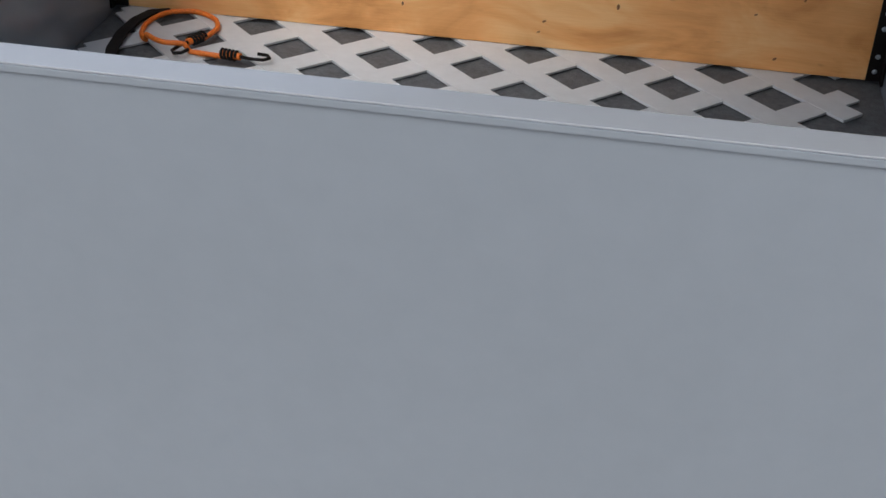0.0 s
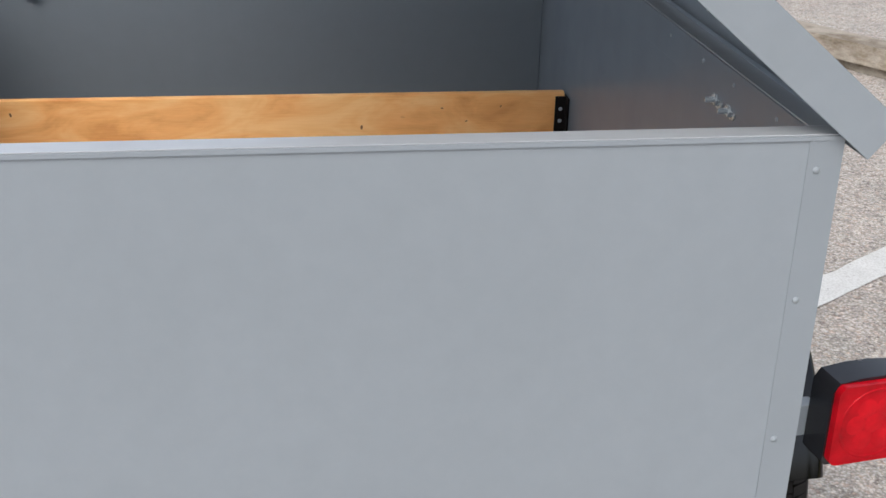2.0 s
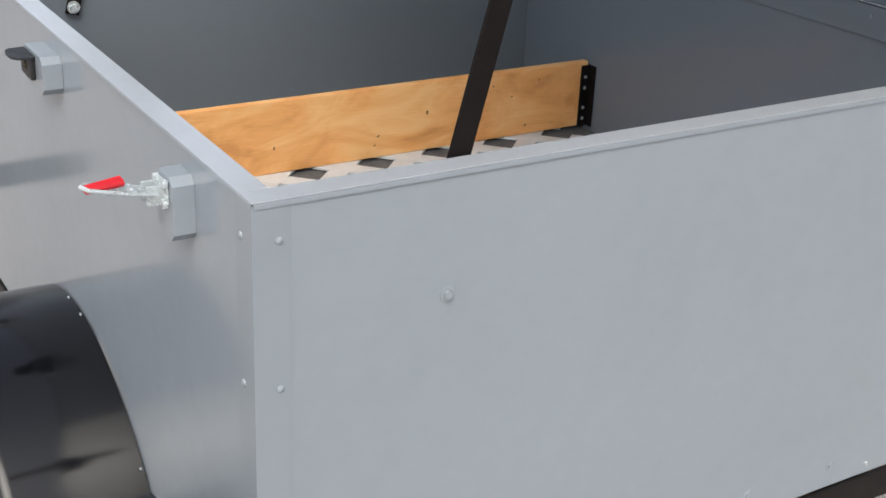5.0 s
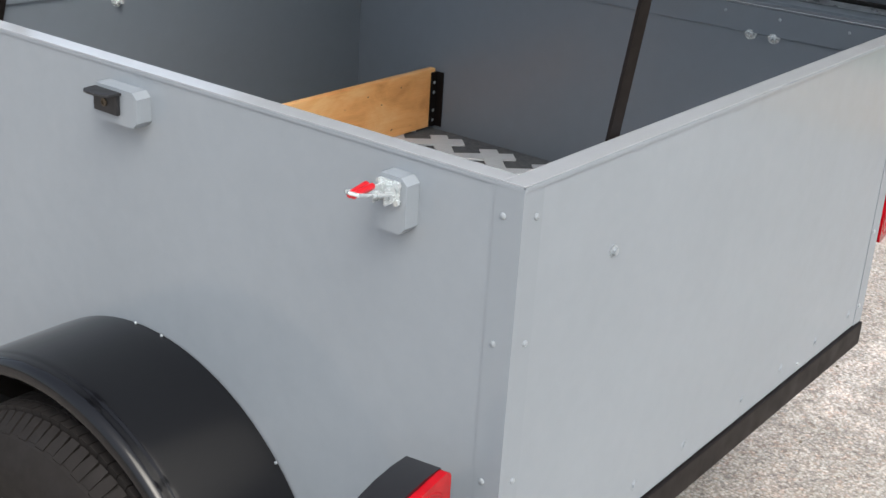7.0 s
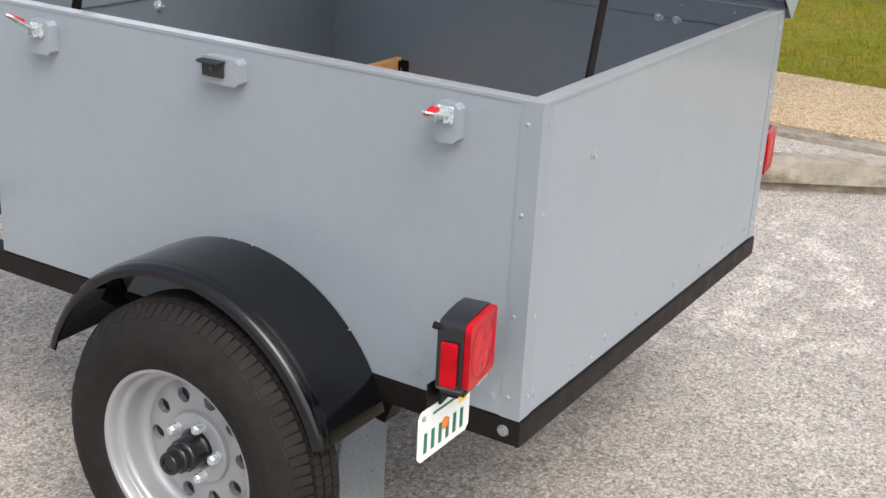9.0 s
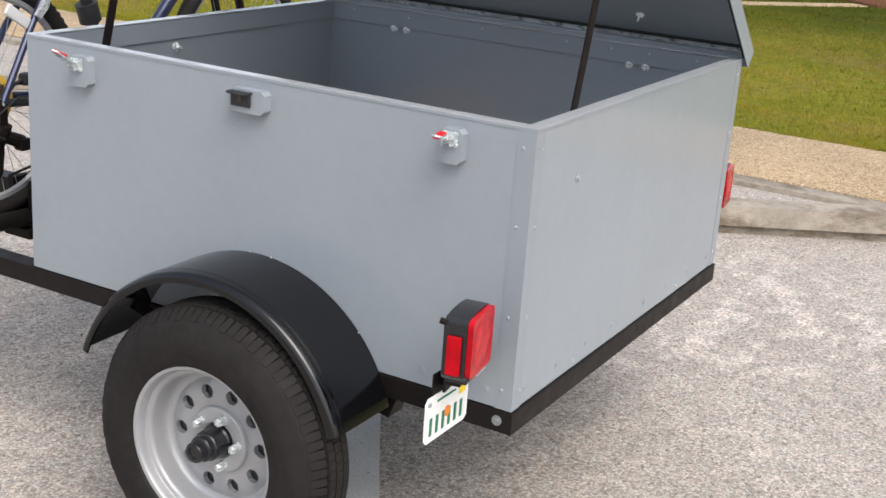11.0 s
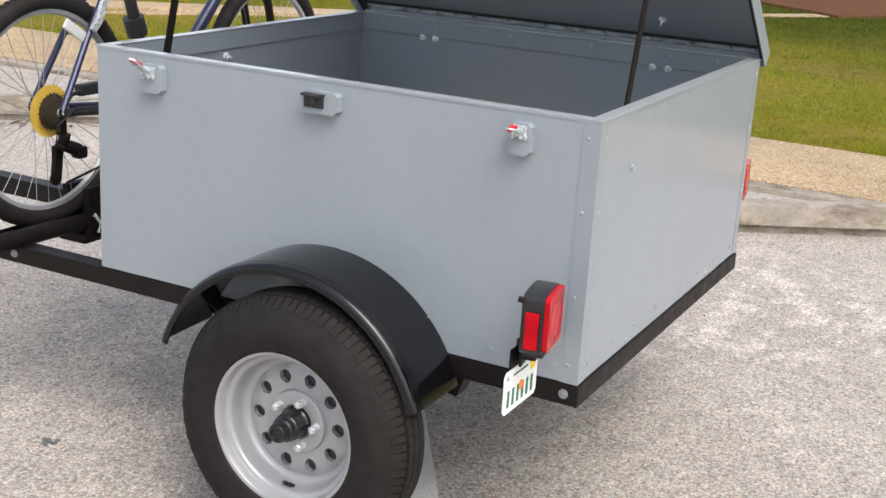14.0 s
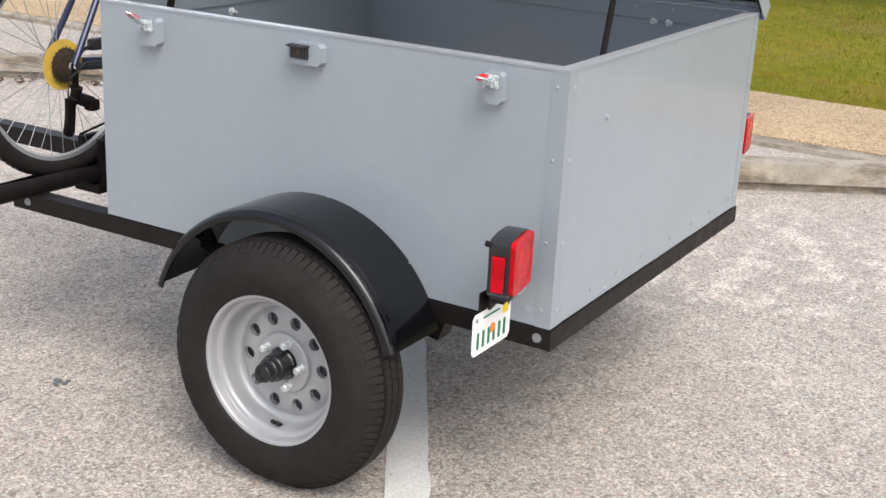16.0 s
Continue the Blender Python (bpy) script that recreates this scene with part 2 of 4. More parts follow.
_c = _m.mix(far_green(_m), _c, (0.050, 0.060, 0.006, 1))
_m.paint(_c).vary(11, 0.25).vary(90, 0.3)
_m.bump(_m.noise(60, 4), 0.8, 0.03)
LAWN = _m.m
_m = Mat("grass_blade", (0.17, 0.22, 0.03, 1), 0.85)
_m.b.inputs["Specular IOR Level"].default_value = 0.1
rnd = _m.n.new("ShaderNodeNewGeometry").outputs["Random Per Island"]
_c = _m.ramp(rnd, (0.0, (0.150, 0.172, 0.007)), (0.45, (0.185, 0.197, 0.010)), (0.75, (0.220, 0.210, 0.014)), (1.0, (0.26, 0.21, 0.045)))
_p = _m.ramp(_m.noise(1.3, 6, 0.68, (1.0, 0.55, 1)), (0.34, (0.70, 0.86, 0.70)), (0.48, (1.0, 0.97, 0.95)), (0.56, (1.22, 0.95, 1.6)), (0.66, (1.35, 0.98, 2.6)))
_c = _m.mix(1.0, _c, _p, "MULTIPLY")
_m.paint(_m.mix(far_green(_m), _c, _m.mix(1.0, _c, (0.36, 0.46, 0.42, 1), "MULTIPLY")))
BLADE = _m.m
_m = Mat("red_mulch", (0.115, 0.058, 0.032, 1), 0.95)
_m.b.inputs["Specular IOR Level"].default_value = 0.06
_m.vary(30, 0.4).bump(_m.noise(60), 0.8, 0.03)
MULCH = _m.m
LITTER = Mat("dry_leaf", (0.075, 0.042, 0.024, 1), 0.9).vary(60, 0.4).m


# ---- mesh helpers ----
def box(bm, x0, x1, y0, y1, z0, z1, bevel=0.0, m=None):
    vs = bmesh.ops.create_cube(bm, size=1, matrix=Matrix.LocRotScale(((x0 + x1) / 2, (y0 + y1) / 2, (z0 + z1) / 2), None, (abs(x1 - x0), abs(y1 - y0), abs(z1 - z0))))["verts"]
    if bevel:
        es = list({e for v in vs for e in v.link_edges})
        r = bmesh.ops.bevel(bm, geom=es, offset=bevel, segments=2, profile=0.5, affect="EDGES")
        vs = list(set(r["verts"]) | {v for v in vs if v.is_valid})
    if m is not None:
        bmesh.ops.transform(bm, matrix=m, verts=vs)
    return vs


def rod(bm, a, b, r, r2=None, seg=12):
    a, b = Vector(a), Vector(b)
    q = (b - a).to_track_quat("Z", "Y").to_matrix().to_4x4()
    bmesh.ops.create_cone(bm, cap_ends=True, segments=seg, radius1=r, radius2=r if r2 is None else r2, depth=(b - a).length, matrix=Matrix.Translation((a + b) / 2) @ q)


def lathe(bm, profile, m, seg=48, close=False):
    """Turns (radius, height) pairs about z, then places by m."""
    rings = []
    for r, h in profile:
        rings.append([bm.verts.new(m @ Vector((r * math.cos(2 * math.pi * i / seg), r * math.sin(2 * math.pi * i / seg), h))) for i in range(seg)])
    pairs = list(zip(rings, rings[1:])) + ([(rings[-1], rings[0])] if close else [])
    for a, b in pairs:
        for i in range(seg):
            bm.faces.new((a[i], a[(i + 1) % seg], b[(i + 1) % seg], b[i]))
    return rings


def tube(bm, pts, r, seg=10, closed=False, flat=None):
    """A round (or flat: width, thickness, up) bar along points."""
    pts = [Vector(p) for p in pts]
    n, rings = len(pts), []
    ref = Vector((0, 0, 1)) if flat is None else Vector(flat[2])
    for i, p in enumerate(pts):
        a = pts[i - 1] if (i or closed) else p
        b = pts[(i + 1) % n] if (i < n - 1 or closed) else p
        t = (b - a).normalized()
        u = ref.cross(t)
        u = (Vector((1, 0, 0)).cross(t) if u.length < 0.05 else u).normalized()
        v = t.cross(u).normalized()
        if flat is None:
            rings.append([bm.verts.new(p + r * (math.cos(2 * math.pi * k / seg) * u + math.sin(2 * math.pi * k / seg) * v)) for k in range(seg)])
        else:
            w, h = flat[0] / 2, flat[1] / 2
            rings.append([bm.verts.new(p + a_ * w * u + b_ * h * v) for a_, b_ in ((-1, -1), (1, -1), (1, 1), (-1, 1))])
    k = len(rings[0])
    for i in range(n if closed else n - 1):
        a, b = rings[i], rings[(i + 1) % n]
        for j in range(k):
            bm.faces.new((a[j], a[(j + 1) % k], b[(j + 1) % k], b[j]))
    if not closed:
        bm.faces.new(rings[0][::-1])
        bm.faces.new(rings[-1])


def prism(bm, outline, axis, lo, hi):
    """Extrudes a closed outline of 2D points along an axis."""
    def at(p, h):
        return {"x": (h, p[0], p[1]), "y": (p[0], h, p[1]), "z": (p[0], p[1], h)}[axis]
    a = [bm.verts.new(at(p, lo)) for p in outline]
    b = [bm.verts.new(at(p, hi)) for p in outline]
    n = len(outline)
    for i in range(n):
        bm.faces.new((a[i], a[(i + 1) % n], b[(i + 1) % n], b[i]))
    bm.faces.new(a[::-1])
    bm.faces.new(b)


def soften(bm, width, seg=2, angle=35):
    es = [e for e in bm.edges if len(e.link_faces) == 2 and e.calc_face_angle(0) > radians(angle)]
    bmesh.ops.bevel(bm, geom=es, offset=width, segments=seg, profile=0.5, affect="EDGES", clamp_overlap=True)


def meshed(name, bm, material, smooth=35):
    bmesh.ops.recalc_face_normals(bm, faces=bm.faces)
    me = bpy.data.meshes.new(name)
    bm.to_mesh(me)
    bm.free()
    me.materials.append(material)
    if smooth:
        me.polygons.foreach_set("use_smooth", [True] * len(me.polygons))
        me.set_sharp_from_angle(angle=radians(smooth))
    return me


def part(name, bm, material, parent, label="", smooth=35):
    ob = new(name, meshed(name, bm, material, smooth))
    ob.parent = parent
    if smooth:
        ob.modifiers.new("even_shading", "WEIGHTED_NORMAL").keep_sharp = True
    return tagged(ob, label)


def shared(name, me, m, parent):
    ob = new(name, me)
    ob.parent, ob.matrix_basis = parent, m
    return ob


def thing(name, label, category, m=None, group="", kind=""):
    ob = new(name)
    ob.empty_display_size = 0.1
    if m is not None:
        ob.matrix_basis = m
    return tagged(ob, label, category, group, kind)


def solid(name, bm, material, label, category, kind="", smooth=35):
    return tagged(new(name, meshed(name, bm, material, smooth)), label, category, "", kind)


B = bmesh.new

# ---- the plan ----
W, L, TOP, BOT = 1.310, 1.412, 1.122, 0.512      # box: width, length, rim and panel foot
T = 0.022                                         # wall thickness
FRAME_LOW = 0.460
KX = 4.20                                         # the kerb's line


# ---- ground ----
def ground_sheet():
    bm = B()
    xs = (-400, -60, -12, 0, KX + 0.13)
    ys = (-400, -60, -10, 0, 10, 60, 400)
    grid = [[bm.verts.new((x, y, 0)) for y in ys] for x in xs]
    for i in range(len(xs) - 1):
        for j in range(len(ys) - 1):
            bm.faces.new((grid[i][j], grid[i + 1][j], grid[i + 1][j + 1], grid[i][j + 1]))
    return solid("road", bm, ASPHALT, "grey chip-seal asphalt of a car park, worn and stained", "asphalt", "structure")


ground_sheet()
bm = B()
box(bm, KX + 0.12, KX + 0.26, -60, 60, -0.2, 0.03, 0.012)
solid("kerb", bm, CONCRETE, "flush weathered concrete kerb along the car park", "kerb", "structure")
bm = B()
box(bm, KX + 0.264, 5.72, -60, 60, -0.2, 0.034, 0.006)
solid("pavement", bm, WALKWAY, "tan exposed-aggregate footpath between kerb and lawn", "pavement", "structure")


def lawn_height(x, y):
    return 0.024 + 0.02 * noise.noise(Vector((x * 0.7, y * 0.7, 3))) + 0.008 * noise.noise(Vector((x * 3, y * 3, 7)))


bm = B()
xs = [5.724 + 0.2 * i for i in range(42)] + [14, 16, 20, 30, 60, 120, 420]
ys = [-420, -120, -40, -12] + [-6 + 0.4 * i for i in range(46)] + [16, 24, 60, 140, 420]
grid = [[bm.verts.new((x, y, lawn_height(x, y))) for y in ys] for x in xs]
for i in range(len(xs) - 1):
    for j in range(len(ys) - 1):
        bm.faces.new((grid[i][j], grid[i + 1][j], grid[i + 1][j + 1], grid[i][j + 1]))
solid("lawn", bm, LAWN, "green lawn with dry yellow patches", "lawn", "structure")


def grass_blades():
    rng = np.random.default_rng(5)
    n = 210000
    x = 5.70 + 10.5 * rng.random(n) ** 1.7
    y = -3.0 + 13.5 * rng.random(n)
    h = 0.012 + 0.022 * rng.random(n) ** 1.5
    a = rng.random(n) * 2 * np.pi
    w = (0.0022 + 0.0022 * rng.random(n)) * (1 + 0.10 * (x - 5.7))
    lean = (rng.random((n, 2)) - 0.5) * h[:, None] * 1.5
    z = np.array([lawn_height(p, q) for p, q in zip(x, y)])
    v = np.empty((n, 3, 3))
    v[:, 0] = np.stack((x - w * np.cos(a), y - w * np.sin(a), z - 0.004), 1)
    v[:, 1] = np.stack((x + w * np.cos(a), y + w * np.sin(a), z - 0.004), 1)
    v[:, 2] = np.stack((x + lean[:, 0], y + lean[:, 1], z + h), 1)
    me = bpy.data.meshes.new("grass")
    me.from_pydata(v.reshape(-1, 3).tolist(), [], np.arange(3 * n).reshape(-1, 3).tolist())
    me.materials.append(BLADE)
    tagged(new("grass", me), "short uneven grass blades on the lawn", "grass", "", "stuff")


grass_blades()
FAR = Matrix(((0.811, 0.585, 0, 14.28), (-0.585, 0.811, 0, 2.77), (0, 0, 1, 0), (0, 0, 0, 1)))   # along the far path
bm = B()
box(bm, -30, 0.50, -0.13, 0.13, -0.2, 0.040, 0.008, FAR)
solid("far_path", bm, WALKWAY, "narrow pale footpath crossing the lawn far off", "path", "structure")
bm = B()
box(bm, 0.56, 30, -0.22, 9, -0.2, 0.066, 0.02, FAR)
solid("mulch_bed", bm, MULCH, "reddish brown mulch bed beyond the lawn", "mulch", "structure")
bm = B()
box(bm, -6, 1.6, -0.26, 0.26, -0.2, 0.066, 0.01, Matrix.Translation((8.25, 7.40, 0)) @ Matrix.Rotation(math.atan2(-1.58, 1.25), 4, "Z"))
solid("lawn_path", bm, WALKWAY, "tan aggregate footpath slanting across the lawn", "path", "structure")

# parking bay: u runs along the painted line, v across it
U, V = Vector((0.843, 0.538, 0)), Vector((-0.538, 0.843, 0))
BAY = Matrix((( U.x, V.x, 0, 0), (U.y, V.y, 0, 0), (0, 0, 1, 0), (0, 0, 0, 1)))


def marking(u0, u1, v, width):
    bm = B()
    n = 120
    lo, hi = [], []
    for i in range(n + 1):
        u = u0 + (u1 - u0) * i / n
        e0 = 0.008 * noise.noise(Vector((u * 9, 1, 0))) + 0.004 * noise.noise(Vector((u * 31, 4, 0)))
        e1 = 0.008 * noise.noise(Vector((u * 9, 7, 0))) + 0.004 * noise.noise(Vector((u * 31, 9, 0)))
        lo.append(bm.verts.new(BAY @ Vector((u, v - width / 2 + e0, 0.004))))
        hi.append(bm.verts.new(BAY @ Vector((u, v + width / 2 + e1, 0.004))))
    for i in range(n):
        bm.faces.new((lo[i], lo[i + 1], hi[i + 1], hi[i]))
    return solid("parking_line", bm, MARKING, "worn white painted parking line on asphalt", "road marking", "structure")


marking(-1.6, 4.6, 0.312, 0.115)


def wheel_stop(u, v, length):
    ob = thing("wheel_stop", "weathered concrete wheel stop lying on the asphalt", "wheel stop", BAY @ Matrix.Translation((u, v, 0)), "wheel stops")
    bm = B()
    prism(bm, [(0.028, 0), (0.15, 0), (0.15, 0.038), (0.175, 0.044), (0.165, 0.135), (0.012, 0.135), (0.0, 0.044), (0.028, 0.038)], "y", -length / 2, length / 2)
    soften(bm, 0.012, 2)
    part("block", bm, CONCRETE, ob)
    for s in (-0.3, 0.3):
        bm = B()
        rod(bm, (0.085, s * length, 0.10), (0.085, s * length, 0.142), 0.012, seg=10)
        part("anchor_pin", bm, GALV, ob)


wheel_stop(3.14, -1.62, 1.95)
wheel_stop(5.06, 2.02, 1.95)


def pebbles():
    rng = random.Random(8)
    bm = B()
    for i in range(260):
        u, v = rng.uniform(-2, 5), rng.uniform(-2.5, 2.8)
        p = BAY @ Vector((u, v, 0))
        if p.x > KX - 0.05:
            continue
        r = rng.uniform(0.003, 0.008)
        bmesh.ops.create_icosphere(bm, subdivisions=1, radius=r, matrix=Matrix.Translation((p.x, p.y, r * 0.5)) @ Matrix.Diagonal((1, rng.uniform(0.6, 1), 0.6, 1)))
    solid("loose_grit", bm, CONCRETE, "loose grit and small stones on the asphalt", "grit", "stuff")
    bm = B()
    for i in range(9):
        a = i * 0.7
        p = Vector((-0.118 + 0.012 * math.cos(a) * (i % 3), 1.51 + 0.02 * math.sin(a), 0.003))
        bmesh.ops.create_icosphere(bm, subdivisions=1, radius=0.009, matrix=Matrix.Translation(p) @ Matrix.Diagonal((1, 1.1, 0.3, 1)))
    solid("tar_spot", bm, LINER, "small dark tar lump stuck on the asphalt", "tar spot")
    bm = B()
    for i in range(40):
        p = BAY @ Vector((5.02 + rng.uniform(-0.12, 0.03), 2.6 + rng.uniform(-0.5, 0.5), 0.01))
        m = Matrix.Translation(p) @ Euler((rng.uniform(-0.5, 0.5), rng.uniform(-0.5, 0.5), rng.uniform(0, 6))).to_matrix().to_4x4()
        box(bm, -0.022, 0.022, -0.009, 0.009, 0, 0.002, 0, m)
    solid("leaf_litter", bm, LITTER, "dry brown leaf litter against the wheel stop", "leaf litter", "stuff")


pebbles()

# ---- trailer ----
trailer = thing("utility_trailer", "grey box utility trailer with black frame and open lid", "trailer")

# walls
bm = B(); box(bm, 0, W, 0, T, BOT, TOP - 0.002, 0.003); part("rear_panel", bm, PAINT, trailer)
bm = B(); box(bm, T + 0.0005, W - T - 0.0005, L - T, L, BOT, TOP - 0.002, 0.002); part("front_panel", bm, SHADED_GREY, trailer)
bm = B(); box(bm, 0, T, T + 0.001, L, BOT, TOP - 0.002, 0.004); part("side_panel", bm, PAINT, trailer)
bm = B(); box(bm, W - T, W, T + 0.001, L, BOT, TOP - 0.002, 0.002); part("side_panel", bm, SHADED_GREY, trailer)
bm = B(); box(bm, T + 0.001, W - T - 0.001, T + 0.001, L - T - 0.001, BOT - 0.006, BOT + 0.012); part("floor", bm, LINER, trailer)
bm = B(); box(bm, T + 0.001, W - T - 0.001, T + 0.001, L - T - 0.001, 0.655, 0.6715); part("false_floor", bm, LINER, trailer, "grey lined false floor")

# folded rim on each wall
RT = 0.030
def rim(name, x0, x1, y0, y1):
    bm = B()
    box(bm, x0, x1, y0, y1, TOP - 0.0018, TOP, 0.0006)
    return part(name, bm, FLANGE_SHEEN, trailer, "folded metal rim, pale with sky sheen put into its paint")
def rim_lip(x0, x1, y0, y1):
    bm = B()
    box(bm, x0, x1, y0, y1, TOP - 0.0075, TOP - 0.0020, 0.0004)
    part("rim_lip", bm, PAINT, trailer)
rim_lip(0.001, W - 0.001, -0.0022, -0.0002)
rim_lip(-0.0016, -0.0002, 0.001, L - 0.001)
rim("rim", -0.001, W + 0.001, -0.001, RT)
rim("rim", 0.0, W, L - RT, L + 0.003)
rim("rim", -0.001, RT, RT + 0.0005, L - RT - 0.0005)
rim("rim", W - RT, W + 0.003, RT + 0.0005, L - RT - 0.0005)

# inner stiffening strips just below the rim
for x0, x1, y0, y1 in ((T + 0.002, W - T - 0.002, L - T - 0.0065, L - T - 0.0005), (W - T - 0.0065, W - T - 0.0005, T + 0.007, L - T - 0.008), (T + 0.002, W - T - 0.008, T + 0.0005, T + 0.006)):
    bm = B(); box(bm, x0, x1, y0, y1, TOP - 0.058, TOP - 0.0045, 0.001); part("stiffener", bm, SHADED_GREY, trailer)

# corner angles
def corner(x, y, sx, sy):
    bm = B()
    a, t = 0.040, 0.0013
    g = 0.0002
    pts = [(-sx * g, -sy * g), (sx * a, -sy * g), (sx * a, -sy * t), (-sx * t, -sy * t), (-sx * t, sy * a), (-sx * g, sy * a)]
    prism(bm, [(x + p, y + q) for p, q in pts], "z", BOT + 0.001, TOP - 0.004)
    part("corner_angle", bm, CORNER, trailer)
corner(0, 0, 1, 1); corner(W, 0, -1, 1)

# frame of black angle iron; side rails run on ahead of the box
for x0, x1 in ((-0.004, 0.052), (W - 0.052, W + 0.004)):
    bm = B(); box(bm, x0, x1, -0.002, 1.80, FRAME_LOW, BOT - 0.001, 0.003); part("frame_rail", bm, BLACK, trailer)
for y0, y1 in ((-0.006, 0.050), (L - 0.05, L - 0.002), (0.66, 0.71)):
    bm = B(); box(bm, 0.054 if y0 > 0 else -0.0045, W - 0.054 if y0 > 0 else W + 0.0045, y0, y1 - (0.046 if y0 < 0 else 0), FRAME_LOW - 0.001, BOT - 0.0015, 0.003); part("cross_member", bm, BLACK, trailer)
bm = B(); tube(bm, [(W / 2, 1.0, 0.45), (W / 2, 3.3, 0.45)], 0, flat=(0.06, 0.06, (0, 0, 1))); part("tongue", bm, BLACK, trailer)
bm = B(); rod(bm, (-0.01, 0.635, 0.33), (W + 0.01, 0.635, 0.33), 0.03, seg=16); part("axle", bm, BLACK, trailer)
for x in (0.05, W - 0.05):
    bm = B()
    tube(bm, [(x, 0.635 + 0.30 * s, 0.45 - 0.08 * (1 - s * s * 1.0)) for s in [i / 8 for i in range(-8, 9)]], 0, flat=(0.045, 0.014, (0, 0, 1)))
    box(bm, x - 0.03, x + 0.03, 0.60, 0.67, 0.34, 0.375, 0.003)
    part("leaf_spring", bm, BLACK, trailer)
    for y in (0.335, 0.935):
        bm = B()
        prism(bm, [(y - 0.045, FRAME_LOW - 0.001), (y + 0.045, FRAME_LOW - 0.001), (y + 0.022, 0.405), (y - 0.022, 0.398)], "x", x - 0.028, x + 0.028)
        soften(bm, 0.004, 2)
        rod(bm, (x - 0.036, y, 0.425), (x + 0.036, y, 0.425), 0.009, seg=10)
        part("spring_hanger", bm, BLACK, trailer)

# rivets and bolts
def dome(r, h, seg=10):
    bm = B()
    lathe(bm, [(r, 0), (r * 0.92, h * 0.5), (r * 0.55, h * 0.9), (0.0004, h)], Matrix(), seg)
    return meshed("rivet", bm, RIVET)


def hexbolt(r, h, material, washer=True):
    bm = B()
    if washer:
        lathe(bm, [(0.0008, 0), (r * 1.6, 0), (r * 1.55, h * 0.25), (r * 0.9, h * 0.26)], Matrix(), 16)
    bmesh.ops.create_cone(bm, cap_ends=True, segments=6, radius1=r, radius2=r * 0.94, depth=h, matrix=Matrix.Translation((0, 0, h / 2)))
    return meshed("bolt", bm, material, 25)


FACE_REAR = Euler((radians(90), 0, 0)).to_matrix().to_4x4()      # z of the piece turns to -y
FACE_LEFT = Euler((0, radians(-90), 0)).to_matrix().to_4x4()     # to -x
FACE_RIGHT = Euler((0, radians(90), 0)).to_matrix().to_4x4()
rivet = dome(0.0045, 0.0026)
for z in (1.079, 0.914, 0.720, 0.556):
    for x in (0.027, W - 0.028):
        shared("rivet", rivet, Matrix.Translation((x, -0.0012, z)) @ FACE_REAR, trailer)
    for y in (0.026,):
        shared("rivet", rivet, Matrix.Translation((-0.0012, y, z)) @ FACE_LEFT, trailer)
foot = hexbolt(0.0060, 0.0022, PAINT)
for x in (0.055, 0.215, 0.373, 0.532, 0.742, 0.905, 1.064, 1.231):
    shared("foot_bolt", foot, Matrix.Translation((x, -0.0002, 0.551)) @ FACE_REAR, trailer)
zb = hexbolt(0.0036, 0.0025, ZINC, False)
for x in (0.306, 0.985):
    shared("frame_screw", zb, Matrix.Translation((x, -0.0002, 0.531)) @ FACE_REAR, trailer)
for y in (0.063, 0.115, 0.222):
    shared("foot_bolt", foot, Matrix.Translation((-0.0002, y, 0.549)) @ FACE_LEFT, trailer)
small = dome(0.0034, 0.002)
for y in (0.12, 0.265, 0.385, 0.53, 0.82, 1.09, 1.30):
    shared("rivet", small, Matrix.Translation((W - T - 0.0066, y, 1.10)) @ FACE_LEFT, trailer)
big = hexbolt(0.0056, 0.006, RIVET)
shared("strut_bolt", big, Matrix.Translation((0.222, -0.0002, 0.980)) @ FACE_REAR, trailer)
shared("frame_bolt", hexbolt(0.0074, 0.008, GALV), Matrix.Translation((-0.0043, 0.029, 0.487)) @ FACE_LEFT, trailer)
shared("frame_bolt", hexbolt(0.0074, 0.008, GALV), Matrix.Translation((-0.0043, 1.735, 0.487)) @ FACE_LEFT, trailer)


def stud(length=0.020):
    bm = B()
    lathe(bm, [(0.0008, 0), (0.0135, 0), (0.0135, 0.002), (0.004, 0.0022)], Matrix(), 18)
    bmesh.ops.create_cone(bm, cap_ends=True, segments=6, radius1=0.0096, radius2=0.0090, depth=0.007, matrix=Matrix.Translation((0, 0, 0.0055)))
    bmesh.ops.create_cone(bm, cap_ends=True, segments=10, radius1=0.0042, radius2=0.0038, depth=length, matrix=Matrix.Translation((0, 0, length / 2 + 0.002)))
    return meshed("stud", bm, ZINC, 25)


st = stud()
for y in (0.325, 0.274, 1.144, 1.097):
    shared("stud", st, Matrix.Translation((W - T - 0.0002, y, 1.062)) @ FACE_LEFT, trailer)
shared("stud", st, Matrix.Translation((0.520, L - T - 0.0002, 1.041)) @ FACE_REAR, trailer)


# mounting pads with their toggle latches, and a lock
def pad_outline(y0, y1, z0, z1, c):
    return [(y0 + c, z0), (y1 - c, z0), (y1, z0 + c), (y1, z1 - c), (y1 - c, z1), (y0 + c, z1), (y0, z1 - c), (y0, z0 + c)]


def pad(y0, y1, z0, z1, depth):
    bm = B()
    prism(bm, pad_outline(y0, y1, z0, z1, 0.009), "x", -depth, -0.0003)
    soften(bm, 0.005, 2, 30)
    return bm


